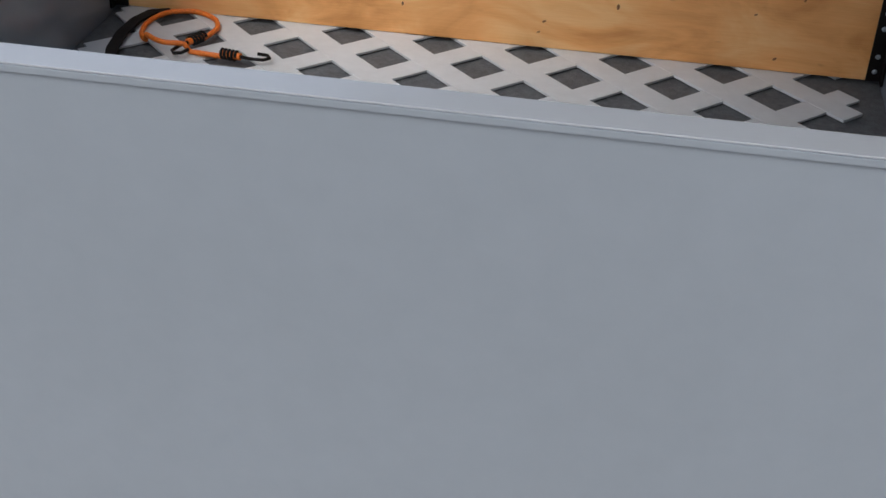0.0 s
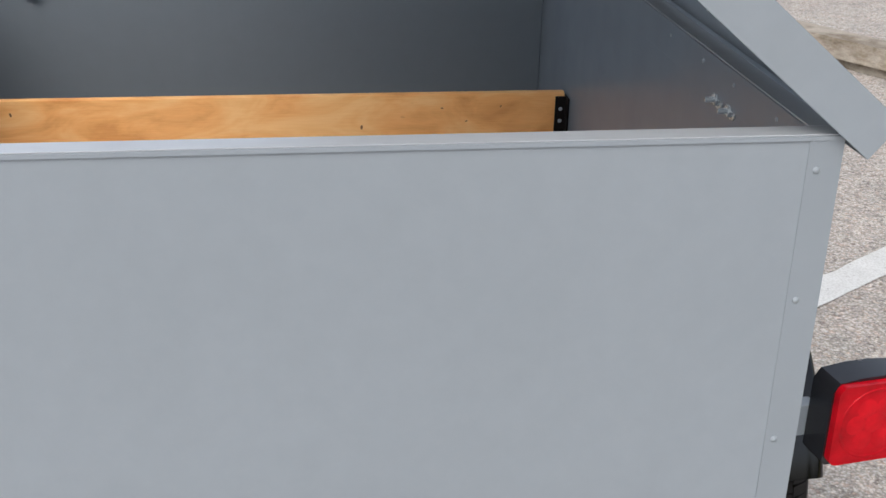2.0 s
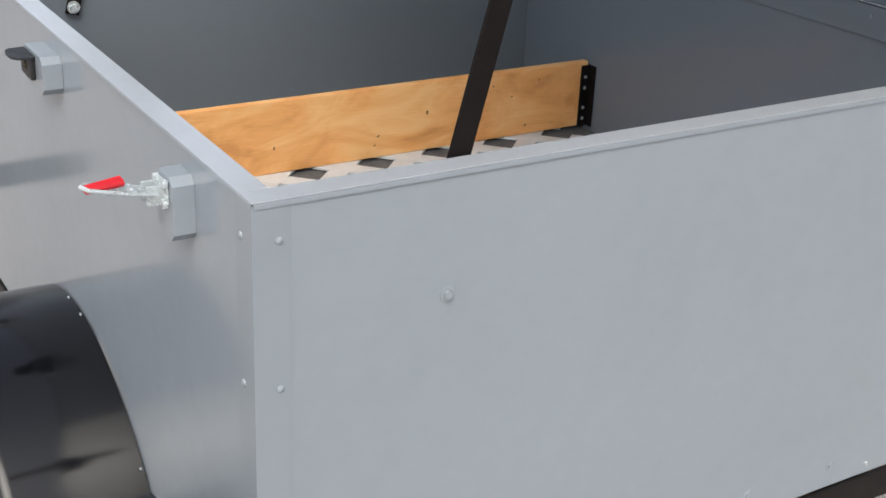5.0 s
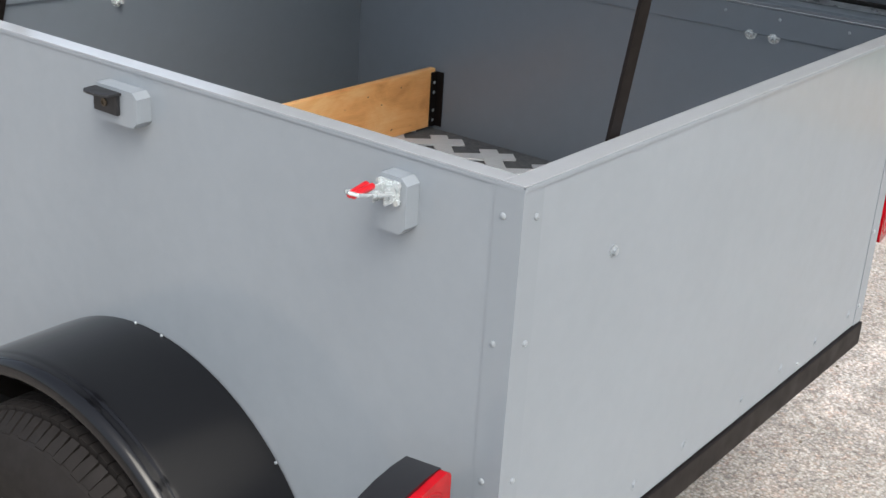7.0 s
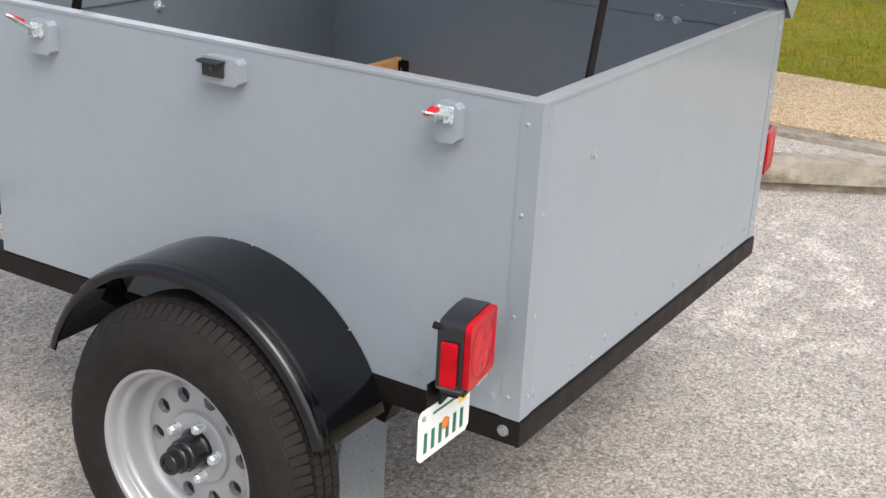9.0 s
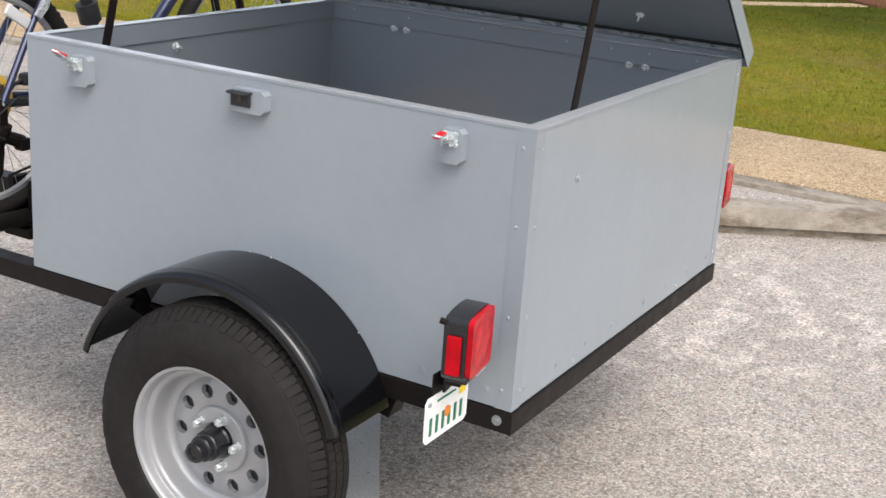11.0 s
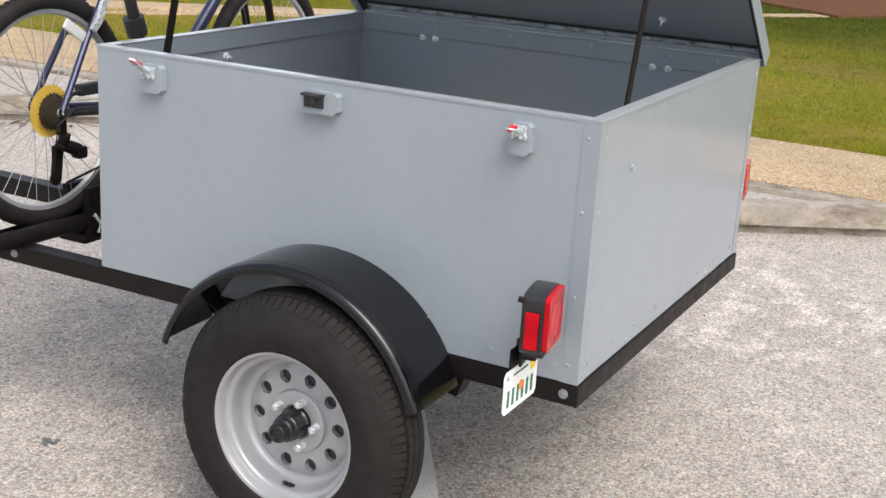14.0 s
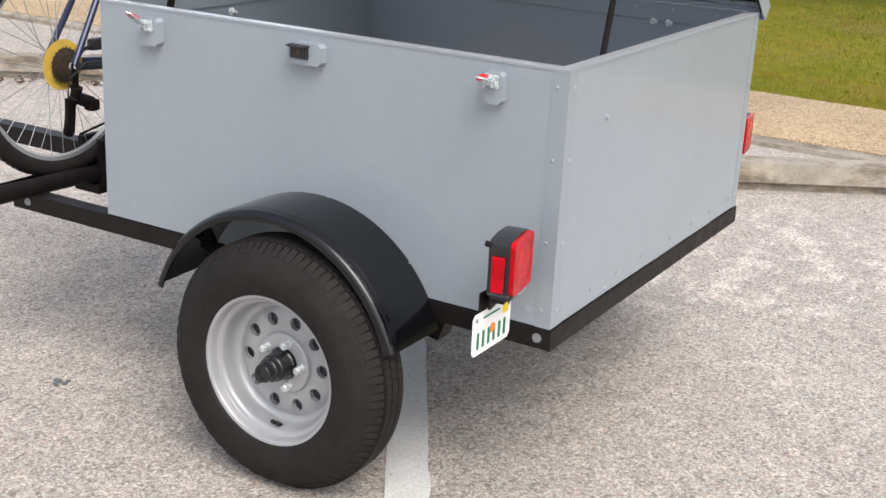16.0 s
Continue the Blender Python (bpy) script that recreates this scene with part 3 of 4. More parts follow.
def toggle_latch(y, z, swing, wide, dip):
    """A pad with a zinc toggle clamp and red-dipped handles."""
    body = part("latch_pad", pad(y - 0.036, y - 0.036 + wide, z - 0.037, z + 0.036, 0.025), PAINT, trailer)
    X = -0.0253
    y += wide / 2 - 0.036
    z += 0.010
    bm = B()
    box(bm, X - 0.003, X, y - 0.016, y + 0.016, z - 0.006, z + 0.021, 0.001)
    for s in (-1, 1):
        box(bm, X - 0.022, X - 0.0025, y + s * 0.009 - 0.0014, y + s * 0.009 + 0.0014, z - 0.006, z + 0.016, 0.0006)
        for q in (-0.005, 0.017):
            rod(bm, (X - 0.002, y + s * 0.0145, z + q), (X - 0.007, y + s * 0.0145, z + q), 0.0042, seg=6)
    rod(bm, (X - 0.014, y - 0.014, z + 0.004), (X - 0.014, y + 0.014, z + 0.004), 0.0036, seg=10)
    part("clamp_base", bm, ZINC, body, "zinc-plated clamp base")
    hinge = Vector((X - 0.014, y, z + 0.006))
    tip = Vector((X - 0.088, y - 0.014, z + swing))
    d = tip - hinge
    low = Vector((0, 0, -0.006))
    bm = B()
    tube(bm, [hinge + Vector((0.004, -0.012, 0)), hinge + d * 0.45 + Vector((0, -0.012, 0)) + low * 0.5, hinge + d * 0.96 + Vector((0, -0.009, 0)) + low, hinge + d * 1.04 + low,
              hinge + d * 0.96 + Vector((0, 0.009, 0)) + low, hinge + d * 0.45 + Vector((0, 0.012, 0)) + low * 0.5, hinge + Vector((0.004, 0.012, 0))], 0.0025, 8)
    part("clamp_wire", bm, ZINC, body, "bright zinc wire bail")
    bm = B()
    tube(bm, [hinge + d * 0.02, hinge + d * 0.30, hinge + d * 0.54], 0, flat=(0.011, 0.004, (0, 0, 1)))
    rod(bm, hinge + d * 0.3 + Vector((0, -0.011, 0)), hinge + d * 0.3 + Vector((0, 0.011, 0)), 0.003, seg=8)
    part("lever", bm, ZINC, body)
    bm = B()
    for q in (-1, 1):
        tube(bm, [hinge + d * f + Vector((0, q * (0.0065 - 0.004 * f), dip * (1.6 - 2.3 * f))) for f in (0.44, 0.58, 0.72, 0.86, 0.98)], 0.0043, 8)
    part("grip", bm, RED, body, "red dipped handle grip")


toggle_latch(0.188, 1.060, 0.034, 0.050, 0.013)
toggle_latch(1.215, 1.060, 0.056, 0.066, 0.008)
lock = part("lock_pad", pad(0.650, 0.749, 1.042, 1.095, 0.027), PAINT, trailer)
bm = B(); box(bm, -0.0345, -0.0275, 0.685, 0.738, 1.056, 1.0862, 0.002); part("lock_body", bm, PLASTIC, lock, "black lock housing")
bm = B()
prism(bm, [(-0.0275, 0.682), (-0.049, 0.684), (-0.056, 0.692), (-0.058, 0.703), (-0.058, 0.720), (-0.056, 0.731), (-0.049, 0.739), (-0.0275, 0.741)], "z", 1.0868, 1.0900)
part("lock_cover", bm, PLASTIC, lock, "flip-up black cover")
bm = B(); lathe(bm, [(0.0062, 0.0), (0.0060, 0.0018), (0.0042, 0.0018), (0.0040, 0.0004), (0.0005, 0.0004)], Matrix.Translation((-0.0346, 0.712, 1.072)) @ FACE_LEFT, 20); part("keyhole", bm, COG, lock, "small round metal lock cylinder")


# wheels
def make_wheel(side):
    """side -1 on the left, 1 on the right; its axis is x, outward along +z of the local frame."""
    m = Matrix.Translation((-0.056 if side < 0 else W + 0.032, 0.635, 0.322)) @ (FACE_LEFT if side < 0 else FACE_RIGHT)
    wheel = new("wheel")
    wheel.parent, wheel.matrix_basis = trailer, m
    R = 0.325
    # local z: 0 inner side of the tyre, 0.19 outer side
    bm = B()
    prof = [(0.188, 0.044), (0.215, 0.040), (0.255, 0.038), (0.290, 0.043), (0.304, 0.050), (R - 0.012, 0.062), (R - 0.012, 0.138), (0.307, 0.154), (0.300, 0.164), (0.2965, 0.1715), (0.294, 0.1725), (0.272, 0.186), (0.255, 0.1885), (0.252, 0.1905), (0.232, 0.1905), (0.229, 0.189), (0.213, 0.1865), (0.200, 0.183), (0.196, 0.179), (0.193, 0.172), (0.188, 0.165)]
    lathe(bm, prof, Matrix.Translation((0, 0, 0.014)), 96)
    part("tyre", bm, RUBBER, wheel, "black rubber tyre with blocky tread", 50)
    bm = B()
    for k in range(92):
        a = 2 * math.pi * k / 92
        rot = Matrix.Rotation(a, 4, "Z")
        for (z0, z1, r0, off) in ((0.048, 0.061, R - 0.010, 0.5), (0.064, 0.084, R - 0.007, 0), (0.088, 0.110, R - 0.007, 0.5), (0.114, 0.134, R - 0.007, 0), (0.138, 0.167, R - 0.0125, 0.5)):
            h = 0.0101 if 0.061 < z0 < 0.13 else 0.0093
            vs = box(bm, r0 - 0.008, r0 + 0.008, -h, h, z0, z1 + (0.003 if k % 2 and z0 > 0.13 else 0), 0, rot @ Matrix.Rotation(off * 2 * math.pi / 92, 4, "Z"))
            if z0 in (0.048, 0.138):
                for v in vs:
                    out = (v.co.z > 0.160 and z0 > 0.1) or (v.co.z < 0.052 and z0 < 0.1)
                    if out:
                        s = (math.hypot(v.co.x, v.co.y) - 0.021) / math.hypot(v.co.x, v.co.y)
                        v.co.x *= s
                        v.co.y *= s
                    # slots widen towards the tread
                    across = Vector((-math.sin(a + off * 2 * math.pi / 92), math.cos(a + off * 2 * math.pi / 92), 0))
                    v.co += across * v.co.dot(across) * (0.08 if out else -0.12)
    bmesh.ops.translate(bm, verts=bm.verts, vec=(0, 0, 0.014))
    part("tread", bm, RUBBER, wheel, "", 0)
    bm = B()
    prof = [(0.186, 0.040), (0.196, 0.034), (0.198, 0.030), (0.194, 0.028), (0.184, 0.036), (0.176, 0.06), (0.172, 0.075), (0.172, 0.125), (0.176, 0.150), (0.180, 0.160), (0.188, 0.178), (0.195, 0.1835), (0.1985, 0.1870), (0.1975, 0.1905), (0.1920, 0.1910), (0.1870, 0.1885), (0.1835, 0.1820), (0.1820, 0.1700), (0.1800, 0.1665), (0.1730, 0.1645), (0.1690, 0.1610), (0.1662, 0.1530), (0.1640, 0.1300), (0.1610, 0.1190), (0.1555, 0.1125), (0.1490, 0.1100), (0.1440, 0.1092)]
    lathe(bm, prof, Matrix(), 72)
    part("rim", bm, SILVER, wheel, "silver painted steel rim")
    # disc with ten round holes
    bm = B()
    n, hr, hc = 10, 0.0170, 0.114
    outer, inner = 0.1475, 0.080
    for k in range(n):
        a0, a1 = 2 * math.pi * k / n, 2 * math.pi * (k + 1) / n
        mid = (a0 + a1) / 2
        c = Vector((hc * math.cos(mid), hc * math.sin(mid)))
        ns = 6
        ring = [(outer, a0 + (a1 - a0) * i / ns) for i in range(ns + 1)] + [(inner, a1 - (a1 - a0) * i / ns) for i in range(ns + 1)]
        pts = [Vector((r * math.cos(a), r * math.sin(a))) for r, a in ring]
        # sides between
        pts.insert(ns + 1, Vector((hc * math.cos(a1), hc * math.sin(a1))))
        pts.append(Vector((hc * math.cos(a0), hc * math.sin(a0))))
        def hz(p):
            r = p.length
            return 0.108 + 0.012 * max(0, min(1, (0.146 - r) / 0.03)) - (0.004 if r < 0.09 else 0)
        ov = [bm.verts.new((p.x, p.y, hz(p))) for p in pts]
        hv = []
        lv = []
        for p in pts:
            d = (p - c).normalized()
            q = c + d * hr
            hv.append(bm.verts.new((q.x, q.y, 0.1185)))
            lv.append(bm.verts.new((q.x, q.y, 0.104)))
        m_ = len(pts)
        for i in range(m_):
            j = (i + 1) % m_
            bm.faces.new((ov[i], ov[j], hv[j], hv[i]))
            bm.faces.new((hv[i], hv[j], lv[j], lv[i]))
    bmesh.ops.remove_doubles(bm, verts=bm.verts, dist=0.0004)
    bmesh.ops.rotate(bm, verts=bm.verts, cent=(0, 0, 0), matrix=Matrix.Rotation(radians(2), 3, "Z"))
    lathe(bm, [(0.0802, 0.1160), (0.078, 0.125), (0.073, 0.1285), (0.045, 0.1275), (0.040, 0.122)], Matrix(), 60)
    part("disc", bm, SILVER, wheel, "silver disc with ten round holes", 40)
    bm = B()
    lathe(bm, [(0.150, 0.070), (0.148, 0.092), (0.01, 0.094)], Matrix(), 32)
    part("drum", bm, LINER, wheel)
    bm = B()
    lathe(bm, [(0.041, 0.121), (0.040, 0.132), (0.0365, 0.136), (0.0355, 0.166), (0.0335, 0.170), (0.0310, 0.172), (0.0305, 0.184), (0.0285, 0.187), (0.0250, 0.189), (0.0242, 0.206), (0.0220, 0.2095), (0.0150, 0.210), (0.0138, 0.2060), (0.0005, 0.2060)], Matrix(), 32)
    part("hub_cap", bm, GLOSS_BLACK, wheel, "black dust cap on the hub")
    bm = B()
    lathe(bm, [(0.0005, 0), (0.0135, 0.0), (0.0128, 0.006), (0.0115, 0.010), (0.0112, 0.021), (0.008, 0.026), (0.0005, 0.0265)], Matrix(), 6)
    nut = meshed("lug_nut", bm, ZINC, 25)
    for k in range(5):
        a = 2 * math.pi * (k + 0.764) / 5
        shared("lug_nut", nut, Matrix.Translation((0.0585 * math.cos(a), 0.0585 * math.sin(a), 0.1260)), wheel)
    bm = B()
    for a in (-0.04, 0.06):
        rod(bm, (0.167 * math.cos(a + 3.1), 0.167 * math.sin(a + 3.1), 0.135), (0.154 * math.cos(a + 3.1), 0.154 * math.sin(a + 3.1), 0.152), 0.0055, seg=10)
    part("valve", bm, RUBBER, wheel)


make_wheel(-1)
make_wheel(1)


# fenders
def make_fender(side):
    FC, FR, XO = (0.668, 0.327), 0.387, 0.208 if side < 0 else 0.222
    bm = B()
    a0, a1, n = radians(18.5), radians(163), 44
    def X(d):
        return -d if side < 0 else W + d
    # section from wall to outer lip: (distance out, radius)
    sec = [(0.0025, FR), (0.03, FR + 0.001), (XO - 0.036, FR + 0.001), (XO - 0.028, FR - 0.0008), (XO - 0.022, FR - 0.0015), (XO - 0.015, FR - 0.0012), (XO - 0.0085, FR - 0.0028), (XO - 0.0035, FR - 0.0062), (XO - 0.0005, FR - 0.0110), (XO + 0.001, FR - 0.0165), (XO + 0.0005, FR - 0.025), (XO - 0.004, FR - 0.026), (XO - 0.006, FR - 0.015), (XO - 0.022, FR - 0.008), (0.03, FR - 0.004), (0.0025, FR - 0.004)]
    rings = []
    for i in range(n + 1):
        a = a0 + (a1 - a0) * i / n
        rings.append([bm.verts.new((X(d), FC[0] + r * math.cos(a), FC[1] + r * math.sin(a))) for d, r in sec])
    k = len(sec)
    for p, q in zip(rings, rings[1:]):
        for j in range(k):
            bm.faces.new((p[j], p[(j + 1) % k], q[(j + 1) % k], q[j]))
    bm.faces.new(rings[0])
    bm.faces.new(rings[-1][::-1])
    f = part("fender", bm, FENDER, trailer, "round black steel mudguard", 40)
    bm = B()
    tube(bm, [(X(0.005), FC[0] + 0.30, 0.47), (X(0.10), FC[0] + 0.30, 0.55)], 0, flat=(0.03, 0.005, (0, 1, 0)))
    part("fender_brace", bm, BLACK, f)
    clip = dome(0.0026, 0.003)
    for a in (30, 86, 95, 136.5):
        b = radians(a)
        shared("fender_screw", clip, Matrix.Translation((X(0.006), FC[0] + (FR + 0.002) * math.cos(b), FC[1] + (FR + 0.002) * math.sin(b))) @ (FACE_LEFT if side < 0 else FACE_RIGHT), f)


make_fender(-1)
make_fender(1)


# tail lights on brackets outside the side panels
def rounded(hx, hz, r, n=5):
    """A rectangle of half sizes hx, hz with round corners."""
    pts = []
    for sx, sz, a0 in ((1, 1, 0), (-1, 1, 90), (-1, -1, 180), (1, -1, 270)):
        for i in range(n + 1):
            a = radians(a0 + 90 * i / n)
            pts.append((sx * (hx - r) + r * math.cos(a), sz * (hz - r) + r * math.sin(a)))
    return pts


def make_light(side):
    s = -1 if side < 0 else 1
    cx = -0.132 if side < 0 else W + 0.132 - 0.013
    lz = 0.714 if side < 0 else 0.722
    bm = B()
    out = [(-0.060, -0.066), (0.060, -0.066), (0.066, -0.058), (0.066, 0.048), (0.056, 0.062), (0.02, 0.066), (-0.02, 0.066), (-0.056, 0.062), (-0.066, 0.048), (-0.066, -0.058)]
    prism(bm, [(cx + p * 0.98, lz + q) for p, q in out], "y", 0.022, 0.070)
    soften(bm, 0.005, 2, 40)
    light = part("tail_light", bm, GLOSS_BLACK, trailer, "square red tail light in black housing")
    if side > 0:
        pv = Vector((cx - 0.06, 0.012, 0.722))
        light.matrix_basis = Matrix.Translation(pv) @ Matrix.Rotation(radians(8), 4, "Z") @ Matrix.Scale(0.94, 4) @ Matrix.Translation(-pv)
    if side < 0:
        pv = Vector((cx + 0.06, 0.012, 0))
        light.matrix_basis = Matrix.Translation(pv + Vector((-0.002, 0.012, -0.003))) @ Matrix.Rotation(radians(9), 4, "Z") @ Matrix.Translation(-pv)
    bm = B()
    prism(bm, [(cx + p, lz + q) for p, q in rounded(0.0615, 0.0615, 0.013)], "y", 0.010, 0.0215)
    soften(bm, 0.004, 2, 40)
    lens = part("lens", bm, LENS, light, "bright red ribbed lens")
    at = Matrix.Translation((cx, 0.0099, lz)) @ FACE_REAR
    bm = B()
    lathe(bm, [(0.0550, 0.0), (0.0540, 0.0010), (0.0515, 0.0010), (0.0505, 0.0003)], at, 48)
    part("lens_ring", bm, LENS, lens)
    for k in range(7):
        bm = B()
        a = 2 * math.pi * k / 6
        px, pz = (0.0285 * math.cos(a), 0.0285 * math.sin(a)) if k < 6 else (0, 0)
        lathe(bm, [(0.0150, 0.0001), (0.0125, 0.0005), (0.0080, 0.0009), (0.0004, 0.0011)], at @ Matrix.Translation((px, pz, 0)), 18)
        part("lens_cell", bm, LENS_CORE, lens, "brighter round cell of the lens")
    bm = B()
    xo = cx + s * 0.0655
    box(bm, xo, xo + s * 0.009, 0.030, 0.060, lz - 0.053, lz + 0.029, 0.003)
    part("side_marker", bm, LENS, light, "red side marker lens")
    if side < 0:
        bm = B()
        tube(bm, [(cx + s * 0.060, 0.066, lz + 0.050), (cx + s * 0.062, 0.080, lz + 0.053)], 0.0065, 10)
        part("vent_tube", bm, DULL, light)
        bm = B()
        box(bm, cx - 0.052, cx + 0.060, 0.020, 0.066, lz - 0.0765, lz - 0.0665, 0.002)
        part("lamp_base", bm, PLASTIC, light)
        bm = B()
        box(bm, cx + 0.008, cx + 0.059, 0.0185, 0.060, lz - 0.0785, lz - 0.0770, 0.0005)
        part("plate_lamp", bm, REFLECT, light, "clear strip lighting the plate")
        bm = B()
        box(bm, cx - 0.03, -0.003, 0.0705, 0.076, lz - 0.112, lz - 0.03, 0.001)
        box(bm, cx - 0.03, -0.003, 0.04, 0.0700, lz - 0.094, lz - 0.0805, 0.002)
        part("light_bracket", bm, BLACK, light)
    else:
        bm = B()
        box(bm, W - 0.030, cx - 0.050, 0.0715, 0.095, lz - 0.048, lz + 0.002, 0.003)
        part("light_bracket", bm, PAINT, light, "grey painted mounting block")


make_light(-1)
make_light(1)

# small licence plate under the left light; its characters stand as plain bars
plate = part("licence_plate", B(), PLATE, trailer)
bm = B()
PX0, PX1, PZ0, PZ1, PY = -0.219, -0.045, 0.494, 0.594, 0.082
c = 0.010
prism(bm, [(PX0 + c, PZ0), (PX1 - c, PZ0), (PX1, PZ0 + c), (PX1, PZ1 - c), (PX1 - c, PZ1), (PX0 + c, PZ1), (PX0, PZ1 - c), (PX0, PZ0 + c)], "y", PY, PY + 0.0022)
plate.data = meshed("licence_plate", bm, PLATE)
tagged(plate, "small white licence plate with green markings")
for k in range(6):
    bm = B()
    x = PX0 + 0.018 + k * 0.0245
    box(bm, x, x + 0.0105, PY - 0.0012, PY - 0.0002, PZ0 + 0.014, PZ0 + 0.054, 0.0004)
    part("character_bar", bm, GREEN_INK, plate)
bm = B(); box(bm, PX0 + 0.045, PX1 - 0.055, PY - 0.0012, PY - 0.0002, PZ1 - 0.018, PZ1 - 0.0135); part("heading_bar", bm, GREEN_INK, plate)
bm = B()
rod(bm, (PX0 + 0.088, PY - 0.0014, PZ0 + 0.048), (PX0 + 0.088, PY - 0.0004, PZ0 + 0.048), 0.012, seg=20)
part("emblem", bm, ORANGE_INK, plate, "round orange emblem")
bm = B(); box(bm, PX1 - 0.040, PX1 - 0.014, PY - 0.0012, PY - 0.0002, PZ1 - 0.032, PZ1 - 0.006); part("sticker", bm, YELLOW_INK, plate, "yellow registration sticker")
for x in (PX0 + 0.014, PX1 - 0.014):
    shared("plate_screw", dome(0.0055, 0.004), Matrix.Translation((x, PY - 0.0002, PZ1 - 0.014)) @ FACE_REAR, plate)
bm = B()
box(bm, -0.19, -0.062, PY + 0.003, PY + 0.0065, PZ1 - 0.03, 0.640, 0.001)
box(bm, -0.11, -0.003, PY + 0.007, PY + 0.028, 0.600, 0.636, 0.002)
part("plate_bracket", bm, BLACK, plate)

# ---- lid, propped open above the right-hand wall ----
LA = radians(39.5)
E1, E2 = Vector((-math.cos(LA), 0, math.sin(LA))), Vector((math.sin(LA), 0, math.cos(LA)))
HX, HZ = 1.336, 1.094                             # lower corner of the lid
LID = Matrix(((E1.x, 0, E2.x, HX), (0, 1, 0, 0), (E1.z, 0, E2.z, HZ), (0, 0, 0, 1)))
S1, D, Y0, Y1 = 1.36, 0.055, -0.014, L + 0.014
lid = new("lid")
lid.parent, lid.matrix_basis = trailer, LID
tagged(lid, "grey hinged lid propped open")
bm = B(); box(bm, 0.0042, S1 - 0.0042, Y0 + 0.0042, Y1 - 0.0042, D - 0.006, D - 0.0004, 0.0004); part("lid_panel", bm, PAINT, lid)
for x0, x1, y0, y1, mat in ((0.0, S1, Y0, Y0 + 0.004, PAINT), (0.0, S1, Y1 - 0.004, Y1, PAINT), (0.0, 0.004, Y0 + 0.0045, Y1 - 0.0045, PAINT), (S1 - 0.004, S1, Y0 + 0.0045, Y1 - 0.0045, PAINT)):
    bm = B(); box(bm, x0, x1, y0, y1, 0.0, D, 0.0014); part("lid_skirt", bm, mat, lid)
bm = B(); box(bm, 0.006, S1 - 0.006, Y0 + 0.006, Y1 - 0.006, D - 0.0125, D - 0.0065); part("lid_lining", bm, SHADED_GREY, lid)
SEAL = Mat("black_foam_seal", (0.012, 0.012, 0.012, 1), 0.85).vary(90, 0.3).m
for x0, x1, y0, y1 in ((0.0045, S1 - 0.005, Y0 + 0.0045, Y0 + 0.024), (0.0045, S1 - 0.005, Y1 - 0.024, Y1 - 0.0045), (0.0365, 0.050, Y0 + 0.0245, Y1 - 0.0245), (S1 - 0.025, S1 - 0.005, Y0 + 0.0245, Y1 - 0.0245)):
    bm = B(); box(bm, x0, x1, y0, y1, D - (0.030 if y1 - y0 < 0.1 or x0 > 1 else 0.018), D - 0.0130, 0.002); part("seal", bm, SEAL, lid, "black foam weather seal")
_m = Mat("mill_steel", (0.66, 0.68, 0.70, 1), 0.25, 0.5)
_m.vary(9, 0.35).vary(45, 0.3, 4, (1, 0.4, 1)).rough(30, 0.2, 0.45)
bm = B(); box(bm, 0.012, 0.036, Y0 + 0.0245, Y1 - 0.0245, D - 0.0165, D - 0.0128, 0.001); part("hinge_leaf", bm, _m.m, lid, "streaked bare steel hinge leaf")
for y in (0.30, 1.12):
    shared("stud", stud(0.022), Matrix.Translation((0.132, y, D - 0.0127)) @ Euler((radians(180), 0, 0)).to_matrix().to_4x4(), lid)
bm = B()
prism(bm, [(W + 0.0006, TOP - 0.05), (W + 0.003, TOP - 0.05), (W + 0.003, TOP + 0.002), (HX, HZ), (HX + 0.003, HZ + 0.003), (W + 0.002, TOP + 0.006)], "y", 0.02, L - 0.02)
part("piano_hinge", bm, SHADED_GREY, trailer, "long grey painted hinge")


# prop bars of flat black steel
def prop_bar(y, z_foot):
    bm = B()
    a = Vector((0.217, y, z_foot))
    d = Vector((0.242, 0, 0.955)).normalized()
    inner = Vector((HX, y, HZ)) + E2 * 0.034
    top = a + d * ((inner - a).dot(E2) / d.dot(E2))
    tube(bm, [a - (top - a).normalized() * 0.014, a, a.lerp(top, 0.5), top], 0, flat=(0.026, 0.005, (0, 1, 0)))
    b = part("prop_bar", bm, DULL, trailer, "flat black steel prop bar")
    for p in (a,):
        shared("pivot_bolt", hexbolt(0.008, 0.006, ZINC), Matrix.Translation((p.x, p.y - 0.0028, p.z)) @ FACE_REAR, b)


prop_bar(0.037, 0.980)
prop_bar(L - T - 0.009, 0.982)

# ---- things inside the box ----
divider = thing("divider_board", "varnished plywood divider board held by black brackets", "board", Matrix.Translation((0, -0.005, 0)))
bm = B()
box(bm, 0.028, W - T - 0.006, 1.137, 1.155, 0.6788, 0.828, 0.003)
part("board", bm, PLY, divider)
for x, s in ((0.0235, 1), (W - T - 0.0015, -1)):
    bm = B()
    prism(bm, [(x, 1.1575), (x, 1.114), (x + s * 0.003, 1.114), (x + s * 0.003, 1.133), (x + s * 0.024, 1.133), (x + s * 0.024, 1.1362), (x + s * 0.0033, 1.1362), (x + s * 0.0033, 1.1575)], "z", 0.681, 0.819)
    br = part("bracket", bm, BLACK, divider, "black steel angle bracket", 30)
    for z in (0.697, 0.722, 0.768, 0.793):
        shared("bracket_screw", dome(0.0042, 0.002), Matrix.Translation((x + s * 0.013, 1.1329, z)) @ FACE_REAR, br)
